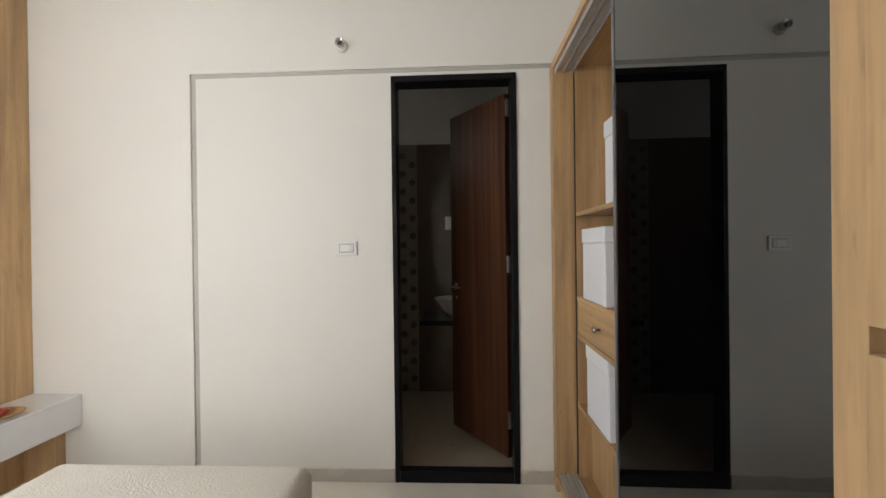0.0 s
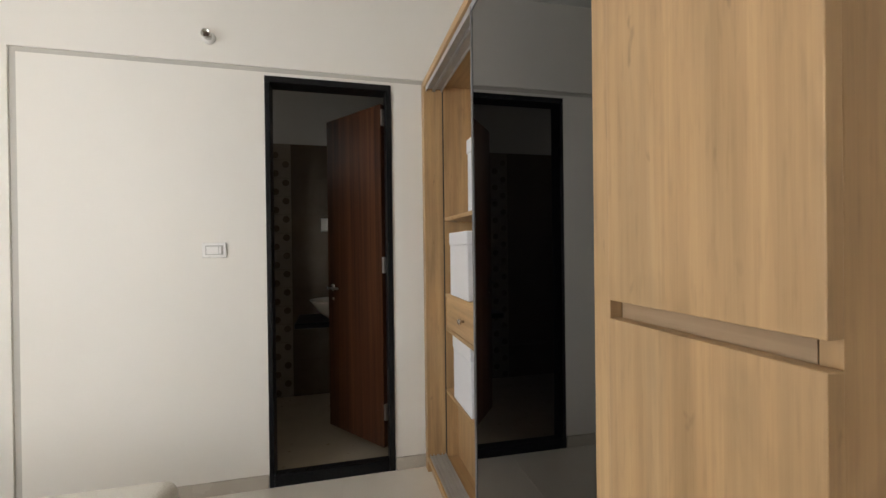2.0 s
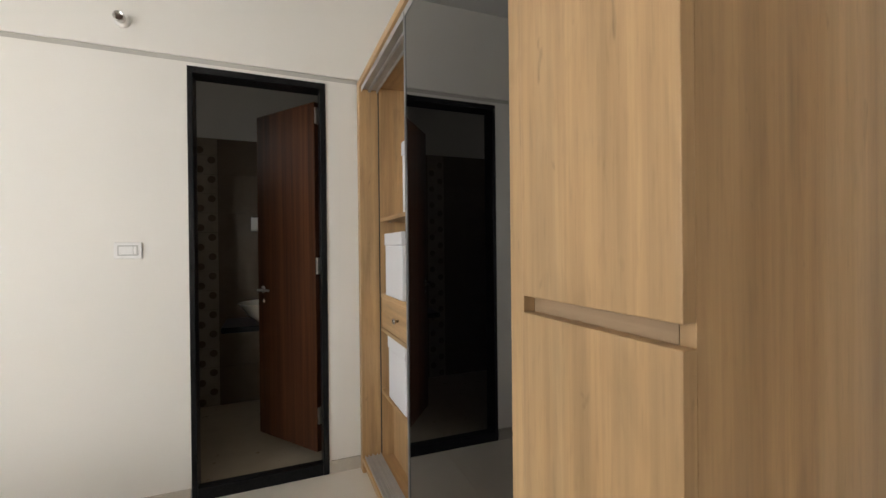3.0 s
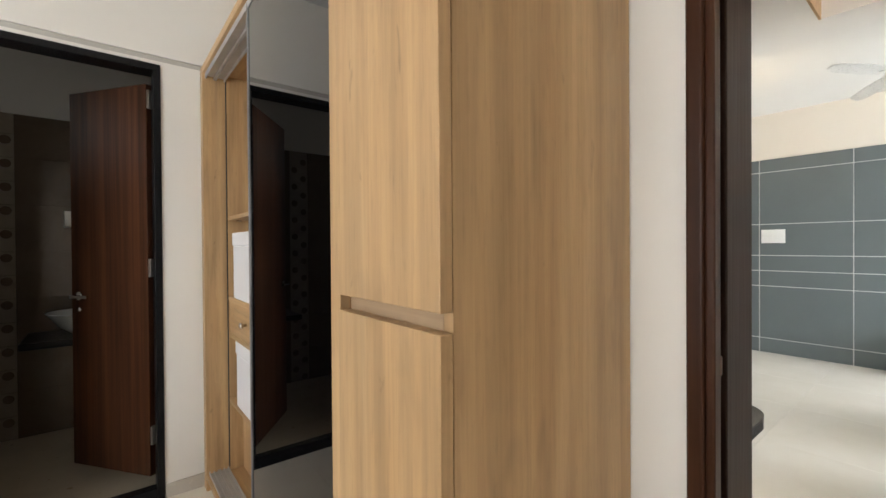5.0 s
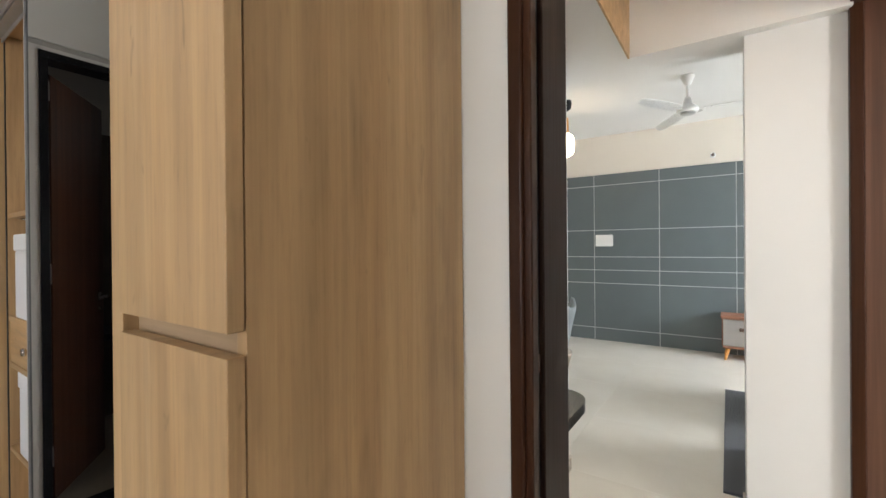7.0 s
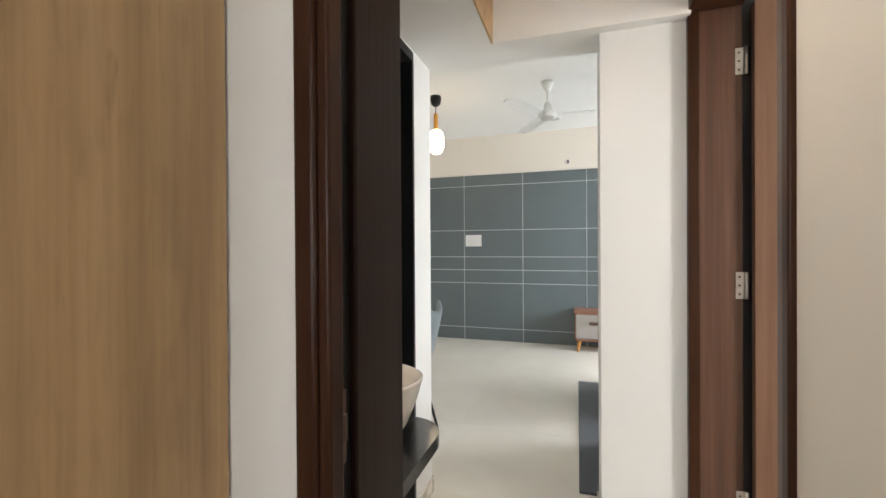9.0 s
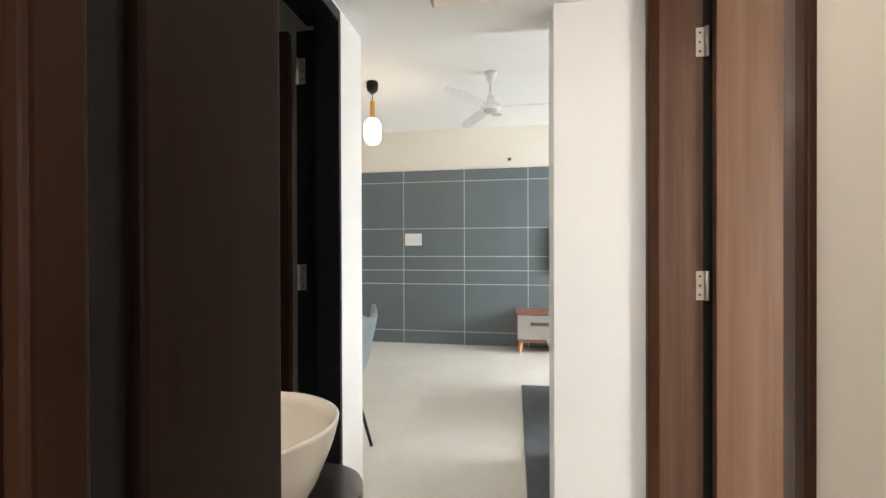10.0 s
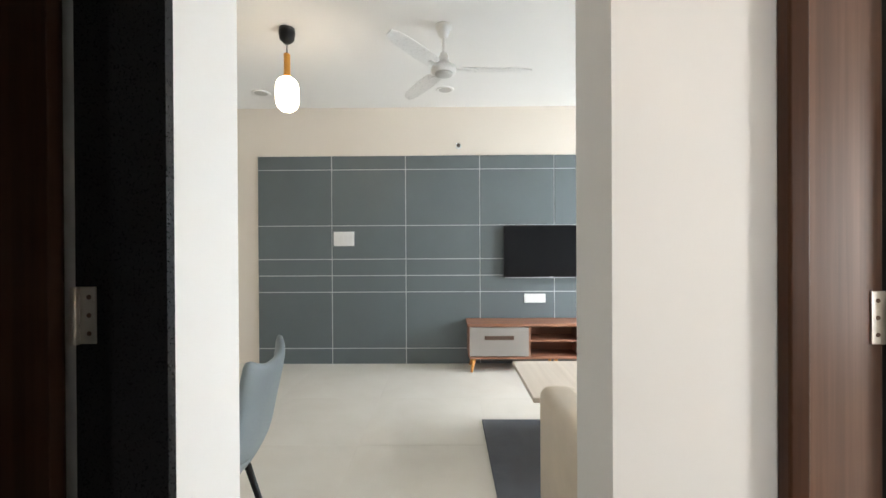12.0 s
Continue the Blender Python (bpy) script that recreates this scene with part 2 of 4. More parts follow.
M_RED = surface("red_glaze", (0.45, 0.03, 0.025), 0.3, vary=0.25, scale=40, relief=0.1)
M_WICKER = surface("straw_plate", (0.45, 0.27, 0.12), 0.6, vary=0.25, scale=60, grain=200, relief=0.4)
M_SKYGLOW = glow("hazy_sky_backdrop", (0.86, 0.93, 1.0), 5.0)
M_GLASS, _t, _b = nodes_of("clear_window_glass")
_b.inputs["Transmission Weight"].default_value = 1.0
_b.inputs["Roughness"].default_value = 0.01
_b.inputs["Base Color"].default_value = (0.96, 0.98, 0.98, 1)

# ---- building helpers ----


def origin(ob):
    o = Vector((0, 0, 0))
    while ob:
        o += ob.location
        ob = ob.parent
    return o


def part(name, bm, material, parent=None, label="", smooth=False):
    """One mesh out of a bmesh in world places, under a thing or a part that is not turned."""
    if parent is not None:
        bmesh.ops.translate(bm, verts=bm.verts, vec=-origin(parent))
    me = bpy.data.meshes.new(name)
    bm.to_mesh(me)
    bm.free()
    me.materials.append(material)
    if smooth:
        me.shade_smooth()
    ob = new(name, me)
    ob.parent = parent
    if label:
        tagged(ob, label)
    return ob


def thing(name, at, label, category, group="", kind=""):
    ob = new(name)
    ob.empty_display_size = 0.1
    ob.location = at
    return tagged(ob, label, category, group, kind)


def structure(name, bm, material, label="", smooth=False):
    return tagged(part(name, bm, material, None, label, smooth), kind="structure")


def add_box(bm, x0, x1, y0, y1, z0, z1, bevel=0.0, segments=2):
    vs = bmesh.ops.create_cube(bm, size=1.0)["verts"]
    for v in vs:
        v.co = Vector(((x0 + x1) / 2 + v.co.x * (x1 - x0), (y0 + y1) / 2 + v.co.y * (y1 - y0), (z0 + z1) / 2 + v.co.z * (z1 - z0)))
    if bevel:
        edges = list({e for v in vs for e in v.link_edges})
        bmesh.ops.bevel(bm, geom=edges, offset=bevel, segments=segments, profile=0.5, affect="EDGES")
    return bm


def box(x0, x1, y0, y1, z0, z1, bevel=0.0, segments=2):
    return add_box(bmesh.new(), min(x0, x1), max(x0, x1), min(y0, y1), max(y0, y1), min(z0, z1), max(z0, z1), bevel, segments)


def boxes(*rows, bevel=0.0):
    bm = bmesh.new()
    for r in rows:
        add_box(bm, *r, bevel=bevel)
    return bm


def lathe(profile, at=(0, 0, 0), steps=32, axis="z"):
    """A turned body: (radius, height) rows round an upright axis, then laid along another axis."""
    bm = bmesh.new()
    rings = []
    for r, h in profile:
        if r < 1e-6:
            rings.append([bm.verts.new((0, 0, h))])
        else:
            rings.append([bm.verts.new((r * math.cos(2 * math.pi * k / steps), r * math.sin(2 * math.pi * k / steps), h)) for k in range(steps)])
    for a, b in zip(rings, rings[1:]):
        for k in range(steps):
            q = [a[k % len(a)], a[(k + 1) % len(a)], b[(k + 1) % len(b)], b[k % len(b)]]
            q = list(dict.fromkeys(q))
            if len(q) > 2:
                bm.faces.new(q)
    bmesh.ops.recalc_face_normals(bm, faces=bm.faces)
    if axis == "x":
        bmesh.ops.rotate(bm, verts=bm.verts, matrix=Matrix.Rotation(radians(90), 3, "Y"))
    if axis == "-x":
        bmesh.ops.rotate(bm, verts=bm.verts, matrix=Matrix.Rotation(radians(-90), 3, "Y"))
    if axis == "-y":
        bmesh.ops.rotate(bm, verts=bm.verts, matrix=Matrix.Rotation(radians(90), 3, "X"))
    bmesh.ops.translate(bm, verts=bm.verts, vec=at)
    return bm


def rod(a, b, r0, r1=None, steps=14):
    """A tapered round bar from a to b."""
    a, b = Vector(a), Vector(b)
    r1 = r0 if r1 is None else r1
    L = (b - a).length
    bm = lathe([(0, 0), (r0, 0), (r1, L), (0, L)], steps=steps)
    q = (b - a).to_track_quat("Z", "Y").to_matrix()
    bmesh.ops.rotate(bm, verts=bm.verts, matrix=q)
    bmesh.ops.translate(bm, verts=bm.verts, vec=a)
    return bm


def hinge(parent, x, y, z, face):
    """A steel butt hinge: plate, knuckle and screws on a jamb that faces +x or -x."""
    s = -1 if face == "-x" else 1
    d = 1 if y > 0 else -1
    y0, y1 = sorted((y - d * 0.024, y + d * 0.006))
    p = part("hinge", box(min(x, x + s * 0.003), max(x, x + s * 0.003), y0, y1, z - 0.05, z + 0.05, 0.001), M_STEEL, parent, "satin steel butt hinge")
    part("knuckle", rod((x + s * 0.008, y + d * 0.008, z - 0.05), (x + s * 0.008, y + d * 0.008, z + 0.05), 0.007), M_STEEL, p, smooth=True)
    for k in (-0.032, 0.0, 0.032):
        part("screw", lathe([(0, 0), (0.0045, 0), (0.0035, 0.0012), (0, 0.0012)], (x + s * 0.003, y - d * 0.012, z + k), 10, face if face == "-x" else "x"), M_BRONZE, p)
    return p


def carve(plus, minus=()):
    """One closed skin round the union of some upright blocks, less others: walls with their openings and grooves."""
    cuts = [sorted({round(r[2 * k + j], 4) for r in (*plus, *minus) for j in (0, 1)}) for k in range(3)]
    n = [len(c) - 1 for c in cuts]
    mid = [[(a + b_) / 2 for a, b_ in zip(c, c[1:])] for c in cuts]

    def within(p, r):
        return all(r[2 * k] < p[k] < r[2 * k + 1] for k in range(3))
    full = {(i, j, k) for i in range(n[0]) for j in range(n[1]) for k in range(n[2])
            if any(within((mid[0][i], mid[1][j], mid[2][k]), r) for r in plus)
            and not any(within((mid[0][i], mid[1][j], mid[2][k]), r) for r in minus)}
    bm, made = bmesh.new(), {}

    def corner(*key):
        if key not in made:
            made[key] = bm.verts.new([cuts[a][key[a]] for a in range(3)])
        return made[key]
    for c in sorted(full):
        for a in range(3):
            for s in (0, 1):
                d = list(c)
                d[a] += 2 * s - 1
                if tuple(d) in full:
                    continue
                u, w = (a + 1) % 3, (a + 2) % 3
                q = []
                for p, r in ((0, 0), (1, 0), (1, 1), (0, 1)):
                    e = list(c)
                    e[a] += s
                    e[u] += p
                    e[w] += r
                    q.append(corner(*e))
                bm.faces.new(q if s else q[::-1])
    bmesh.ops.dissolve_limit(bm, angle_limit=0.01, verts=bm.verts, edges=bm.edges)
    return bm


CEIL = 2.665

# ---- setting: walls, floors, ceilings ----
# bedroom: x -2.15..1.09, y -2.3..2.04 ; passage: x 1.27..2.52, y -0.81..0.30 ; living room: x 2.7..6.06
structure("wall_bedroom_north", carve([(-2.15, 1.26, 2.04, 2.16, 0, CEIL)], [(-0.158, 0.485, 2.0, 2.2, -0.1, 2.10), (-1.230, -1.198, 2.0, 2.052, -0.1, 2.119), (-1.230, 1.3, 2.0, 2.052, 2.119, 2.145)]), M_WALL, "cream painted wall with a shallow grooved border")
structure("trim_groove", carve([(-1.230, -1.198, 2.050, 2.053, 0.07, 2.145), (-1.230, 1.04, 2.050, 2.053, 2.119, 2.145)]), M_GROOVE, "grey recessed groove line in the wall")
structure("wall_bedroom_east", carve([(1.092, 1.268, -2.5, 2.04, 0, CEIL)], [(1.0, 1.3, -0.863, -0.085, -0.1, 2.14)]), M_WALL, "white painted wall with a doorway")
structure("wall_bedroom_west", carve([(-2.35, -2.15, -2.5, 2.16, 0, CEIL)], [(-2.4, -2.0, -0.80, 0.90, 0.52, 2.2)]), M_WALL_W, "white painted wall with a window")
# out of view; its dark colour shades the wardrobe end panel
structure("wall_bedroom_south", carve([(-2.15, 1.092, -2.5, -2.3, 0, CEIL)], [(-2.05, -0.3, -2.6, -2.2, 0.45, 2.25)]), M_DARK_WALL, "unseen south wall, kept dark to cut bounced light")
structure("ceiling_bedroom", box(-2.35, 1.275, -2.5, 2.16, CEIL, CEIL + 0.15), M_CEIL, "white painted ceiling")
structure("wall_bath", carve([(-1.5, 1.1, 2.16, 3.5, 0, CEIL)], [(-1.4, 1.0, 2.1, 3.42, -0.1, 3), (-1.6, -1.3, 2.6, 3.1, 1.9, 2.4)]), M_WALL_W, "white painted bathroom wall above the tiles")
structure("ceiling_bath", box(-1.5, 1.1, 2.16, 3.5, CEIL, CEIL + 0.15), M_CEIL, "white bathroom ceiling")
structure("floor_bath", box(-1.5, 1.1, 2.16, 3.5, -0.12, 0.0), M_BATH_FLOOR, "beige bathroom floor tiles")

structure("wall_passage_north", carve([(1.268, 2.635, 0.30, 0.43, 0, CEIL)], [(1.841, 2.405, 0.2, 0.5, -0.1, 2.085), (2.40, 2.462, 0.385, 0.5, -0.1, 2.085), (1.2, 1.845, 0.2, 0.316, -0.1, 2.085)]), M_WALL_W, "white painted passage wall with a doorway")
structure("wall_passage_south", carve([(1.268, 2.52, -0.93, -0.81, 0, CEIL)], [(1.672, 2.6, -1.0, -0.7, -0.1, 2.17)]), M_CREAM, "cream painted passage wall with a doorway")
structure("wall_living_west", box(2.52, 2.745, -3.6, -0.488, 0, CEIL), M_WALL_W, "white painted wall beside the passage opening")
structure("wall_living_northwest", box(2.505, 2.635, 0.43, 3.0, 0, CEIL), M_WALL_W, "white painted living room wall")
structure("ceiling_passage", box(1.268, 2.70, -0.93, 0.43, CEIL, CEIL + 0.15), M_CEIL, "white passage ceiling")
structure("beam_passage", carve([(2.465, 2.70, -0.81, 0.30, 2.10, CEIL), (1.268, 2.465, -0.045, 0.30, 2.10, CEIL)]), M_CEIL, "white dropped beam round the passage ceiling")
# thin face in oak tones on the beam's passage side
structure("trim_beam", box(1.268, 2.464, -0.053, -0.045, 2.098, CEIL), M_OAK_Y, "thin oak-toned face on the dropped beam")
structure("wall_room_south", carve([(-1.12, 2.5, -3.92, -2.5, 0, CEIL), (1.12, 2.5, -2.5, -2.3, 0, CEIL), (1.12, 2.5, -2.3, -0.93, 0, CEIL)], [(1.24, 2.6, -3.8, -0.8, -0.1, 3), (-1.0, 1.3, -3.8, -2.5, -0.1, 3), (-0.4, 1.0, -4, -3.7, 0.5, 2.2)]), M_CREAM, "cream painted wall of the second bedroom")
structure("ceiling_room_south", carve([(-1.12, 2.5, -3.92, -2.5, CEIL, CEIL + 0.15), (1.12, 2.5, -2.5, -2.3, CEIL, CEIL + 0.15), (1.12, 2.52, -2.3, -0.93, CEIL, CEIL + 0.15)]), M_CEIL, "white ceiling")
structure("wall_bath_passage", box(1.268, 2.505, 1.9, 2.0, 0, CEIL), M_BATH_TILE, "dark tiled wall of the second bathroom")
structure("ceiling_bath_passage", box(1.268, 2.635, 0.43, 2.0, CEIL, CEIL + 0.15), M_CEIL, "white ceiling")

structure("wall_living_east", box(6.06, 6.26, -3.8, 3.2, 0, CEIL), M_CREAM, "cream painted living room wall")
structure("wall_living_north", box(2.505, 6.06, 3.0, 3.2, 0, CEIL), M_CREAM, "cream painted wall")
structure("wall_living_south", carve([(2.52, 6.06, -3.8, -3.6, 0, CEIL)], [(3.75, 6.03, -4, -3.5, -0.1, 2.3)]), M_CREAM, "cream painted wall with a balcony opening")
structure("ceiling_living", carve([(2.70, 6.26, -3.8, 3.2, CEIL, CEIL + 0.15), (2.635, 2.70, 0.43, 3.2, CEIL, CEIL + 0.15)]), M_CEIL, "white painted living room ceiling")
structure("floor", carve([(-2.3, 1.1, -4.0, 2.1, -0.15, -0.0012), (1.1, 6.3, -4.0, 3.2, -0.15, -0.0012)]), M_GROUT, "cream vitrified floor tiles with fine joints")
structure("backdrop", box(0.0, 18.0, -8.1, -8.0, -9.0, 3.2), M_SKYGLOW, "bright hazy distance beyond the balcony")
structure("ground", box(-400, 400, -400, 400, -9.2, -9.0), M_GROUT, "distant ground outside the windows")

# skirting
for nm, row in (("baseboard", (-1.9, -0.162, 2.03, 2.04, 0, 0.068)), ("baseboard", (0.489, 0.655, 2.03, 2.04, 0, 0.068)),
                ("baseboard", (2.407, 2.635, 0.29, 0.30, 0, 0.075)), ("baseboard", (2.51, 2.52, -0.79, -0.488, 0, 0.075)),
                ("baseboard", (2.51, 2.745, -0.488, -0.478, 0, 0.075)), ("baseboard", (2.635, 2.645, 0.29, 3.0, 0, 0.075)),
                ("baseboard", (1.268, 1.670, -0.81, -0.80, 0, 0.075)), ("baseboard", (1.082, 1.092, -0.083, 0.02, 0, 0.068))):
    structure(nm, box(*row, 0.002), M_SKIRT, "beige tile skirting")


# windows
def window(name, axis, at, a0, a1, z0, z1, depth, rail=0.0):
    """A sliding window: frame, meeting rail and two panes in an opening across the given axis."""
    w = tagged(thing(name, (0, 0, 0), "white framed sliding window with clear panes", "window"), kind="structure")
    def bx(p0, p1, q0, q1, r0, r1, b=0.003):
        return box(p0, p1, q0, q1, r0, r1, b) if axis == "x" else box(q0, q1, p0, p1, r0, r1, b)
    d0, d1 = at - depth / 2, at + depth / 2
    m = (a0 + a1) / 2
    for row in ((d0, d1, a0, a0 + 0.05, z0, z1), (d0, d1, a1 - 0.05, a1, z0, z1), (d0, d1, a0 + 0.05, a1 - 0.05, z0, z0 + 0.05), (d0, d1, a0 + 0.05, a1 - 0.05, z1 - 0.05, z1), (d0, d1, m - 0.03, m + 0.03, z0 + 0.05, z1 - 0.05)):
        part("window_frame", bx(*row), M_PLASTIC, w)
    if rail:
        part("handrail", bx(d1 + 0.002, d1 + 0.03, a0 + 0.02, a1 - 0.02, rail - 0.08, rail + 0.08), M_PLASTIC, w, "white guard rail across the balcony door")
    for p0, p1 in ((a0 + 0.05, m - 0.03), (m + 0.03, a1 - 0.05)):
        g = part("pane", bx(at - 0.003, at + 0.003, p0, p1, z0 + 0.05, z1 - 0.05, 0), M_GLASS, w)
        g.visible_shadow = False
    return w


window("window_1", "x", -2.26, -0.80, 0.90, 0.52, 2.2, 0.06)
window("window_5", "x", -1.46, 2.6, 3.1, 1.9, 2.4, 0.05)
window("window_4", "y", -2.42, -2.05, -0.3, 0.45, 2.25, 0.06)
window("window_2", "y", -3.74, 3.75, 6.03, 0.0, 2.3, 0.06, 1.0)
window("window_3", "y", -3.86, -0.4, 1.0, 0.5, 2.2, 0.06)

# ---- bedroom ----
# bathroom door frame of black granite, with a raised sill
bd = tagged(thing("door_frame", (0.163, 2.09, 0), "black granite bathroom door frame with raised sill", "door frame"))
part("jamb", box(-0.158, -0.134, 2.030, 2.14, 0, 2.068, 0.002), M_GRANITE, bd)
part("jamb", box(0.455, 0.485, 2.030, 2.14, 0, 2.068, 0.002), M_GRANITE, bd)
part("lintel", box(-0.158, 0.485, 2.030, 2.14, 2.068, 2.10, 0.002), M_GRANITE, bd)
part("sill", box(-0.134, 0.455, 2.030, 2.085, 0, 0.062, 0.004), M_GRANITE, bd)


def door_leaf(name, hinge_at, free_at, z0, z1, material, label, thick=0.032, handle=True, hinges=(0.20, 1.03, 1.86)):
    """A flush door leaf from its hinge line to its free edge, with lever handles on both faces and hinges."""
    h, e = Vector((*hinge_at, 0)), Vector((*free_at, 0))
    w = (e - h).length
    ob = thing(name, (h.x, h.y, z0), label, "door")
    ob.rotation_euler.z = math.atan2(e.y - h.y, e.x - h.x)
    lf = part("leaf", box(0, w, -thick / 2, thick / 2, 0, z1 - z0, 0.0015), material)
    lf.parent = ob
    if handle:
        for s in (1, -1):
            y = s * thick / 2
            rose = part("rose", lathe([(0, 0), (0.024, 0), (0.024, 0.006), (0.02, 0.009), (0, 0.009)], steps=24, axis="-y"), M_CHROME, smooth=True)
            rose.location = (w - 0.055, y, 0.97 - z0)
            rose.rotation_euler.z = 0 if s < 0 else math.pi
            rose.parent = ob
            bar = bmesh.new()
            add_box(bar, w - 0.16, w - 0.045, y + s * 0.036 - 0.006, y + s * 0.036 + 0.006, 0.962 - z0, 0.978 - z0, 0.004)
            add_box(bar, w - 0.063, w - 0.047, min(y, y + s * 0.04), max(y, y + s * 0.04), 0.962 - z0, 0.978 - z0, 0.004)
            part("lever", bar, M_CHROME, label="chrome lever handle").parent = ob
            key = part("keyhole", lathe([(0, 0), (0.012, 0), (0.012, 0.005), (0, 0.005)], steps=20, axis="-y"), M_CHROME, smooth=True)
            key.location, key.rotation_euler.z, key.parent = (w - 0.055, y, 0.90 - z0), (0 if s < 0 else math.pi), ob
    for z in hinges:
        p = part("hinge", box(-0.012, 0.004, -0.013, 0.013, z - 0.045, z + 0.045, 0.001), M_STEEL, label="satin steel hinge")
        p.parent = ob
    return ob


door_leaf("door_1", (0.445, 2.125), (0.145, 2.545), 0.09, 2.025, M_TEAK, "red-brown wooden bathroom door standing half open")

# wall switch
sw = thing("wall_switch", (-0.398, 2.04, 1.215), "white modular wall switch plate with grey rocker", "switch")
part("plate", box(-0.453, -0.344, 2.030, 2.04, 1.178, 1.253, 0.004), M_PLASTIC, sw)
part("insert", box(-0.438, -0.359, 2.027, 2.031, 1.192, 1.239, 0.002), M_PLASTIC_G, sw, "pale grey insert")
part("rocker", box(-0.432, -0.378, 2.024, 2.028, 1.197, 1.234, 0.002), M_PLASTIC, sw)
part("rocker", box(-0.376, -0.365, 2.024, 2.028, 1.197, 1.234, 0.002), M_PLASTIC, sw)


def wall_spot(name, at, axis, label):
    """A small adjustable wall spot: base, ring and bulb holder."""
    ob = thing(name, at, label, "wall light")
    part("base", lathe([(0, 0), (0.030, 0), (0.030, 0.008), (0.022, 0.014), (0.0, 0.014)], at, 24, axis), M_PLASTIC, ob, smooth=True)
    part("holder", lathe([(0.016, 0.014), (0.021, 0.03), (0.023, 0.055), (0.019, 0.056), (0.012, 0.03), (0, 0.03)], at, 24, axis), M_CHROME, ob, smooth=True)
    part("socket", lathe([(0, 0.031), (0.011, 0.031), (0.009, 0.046), (0, 0.047)], at, 20, axis), M_BRONZE, ob, smooth=True)
    return ob


wall_spot("wall_light", (-0.41, 2.04, 2.262), "-y", "small round wall light fitting with bare socket")

# wardrobe: fascia box with sliding smoked-mirror door, open shelves and a tall cupboard at its end
X0, XR, Y0, Y1, H = 0.652, 1.088, 0.022, 1.968, 2.12
XC, XT = 0.757, 0.664
wd = thing("wardrobe", (0.87, 0.98, 0), "light oak wardrobe with black glass sliding door, half open", "wardrobe")
part("side_panel", box(X0, XR, Y1, 2.026, 0, H, 0.0015), M_OAK, wd)
part("end_panel", box(0.6205, XR, Y0, Y0 + 0.02, 0, 2.30, 0.001), M_OAK, wd)
part("top_panel", box(X0, XR, 0.375, Y1, 2.086, H, 0.0015), M_OAK_Y, wd)
part("back_panel", box(XR - 0.012, XR, Y0 + 0.02, Y1, 0.08, 2.086), M_OAK, wd)
part("plinth", box(X0 + 0.02, XR - 0.02, 0.375, Y1, 0, 0.060), M_OAK_Y, wd)
part("bottom_panel", box(X0, XR - 0.012, 0.375, Y1, 0.060, 0.080, 0.0015), M_OAK_Y, wd)
part("carcass_side", box(XC, XR - 0.012, 1.951, Y1 - 0.001, 0.080, 2.086, 0.001), M_OAK, wd)
# solid black strip puts the shade of the carcass gap into colour
part("gap_shade_strip", box(XC - 0.0035, XC, 1.955, Y1 - 0.0005, 0.095, 2.060), M_BLACK, wd, "black strip standing for the shaded gap beside the carcass")
part("carcass_divider", box(XC, XR - 0.012, 1.055, 1.073, 0.080, 2.086, 0.001), M_OAK, wd)
for x in (XT, XT + 0.046):
    part("sliding_track", boxes((x, x + 0.042, 0.375, Y1, 2.074, 2.085), (x, x + 0.004, 0.375, Y1, 2.060, 2.074), (x + 0.038, x + 0.042, 0.375, Y1, 2.060, 2.074)), M_ALU, wd, "grey aluminium sliding door track")
    part("sliding_track", boxes((x, x + 0.042, 0.375, Y1, 0.080, 0.084), (x, x + 0.004, 0.375, Y1, 0.084, 0.093), (x + 0.019, x + 0.023, 0.375, Y1, 0.084, 0.093), (x + 0.038, x + 0.042, 0.375, Y1, 0.084, 0.093)), M_ALU, wd, "grey aluminium sliding door track")
for z in (1.355, 0.948, 0.428):
    part("shelf", box(XC, XR - 0.012, 1.073, 1.951, z, z + 0.02, 0.001), M_OAK_Y, wd)
dr = part("drawer", box(XC + 0.003, XC + 0.021, 1.076, 1.948, 0.787, 0.946, 0.0015), M_OAK_Y, wd)
part("knob", lathe([(0, 0), (0.006, 0), (0.006, 0.014), (0.014, 0.018), (0.014, 0.026), (0.010, 0.030), (0, 0.030)], (XC + 0.003, 1.625, 0.868), 20, "-x"), M_CHROME, dr, "brushed metal knob", True)
part("drawer_rail", box(XC, XR - 0.012, 1.073, 1.951, 0.765, 0.785, 0.001), M_OAK_Y, wd)
part("lower_panel", box(0.82, 0.835, 1.073, 1.951, 0.080, 0.428, 0.001), M_OAK, wd)
for y in (1.89, 1.14):
    part("shelf_lamp", lathe([(0, 0), (0.012, 0), (0.012, 0.006), (0, 0.006)], (XC + 0.038, y, 1.349), 16), M_CHROME, wd, "tiny round shelf lamp", True)
md = part("glass_door", box(0, 0.018, -0.765, 0, 0.088, 2.078, 0.001), M_MIRROR, None, "glossy black glass sliding door")
md.parent = wd
md.location = (0.667 - 0.87, 1.178 - 0.98, 0)
md.rotation_euler.z = radians(-0.7)
ep = part("edge_profile", box(-0.004, 0.020, 0, 0.010, 0.088, 2.078, 0.001), M_TRIM, None, "slim dark aluminium edge profile")
ep.parent = md
part("second_sliding_door", box(0.716, 0.738, 0.375, 1.070, 0.094, 2.060, 0.001), M_OAK, wd)
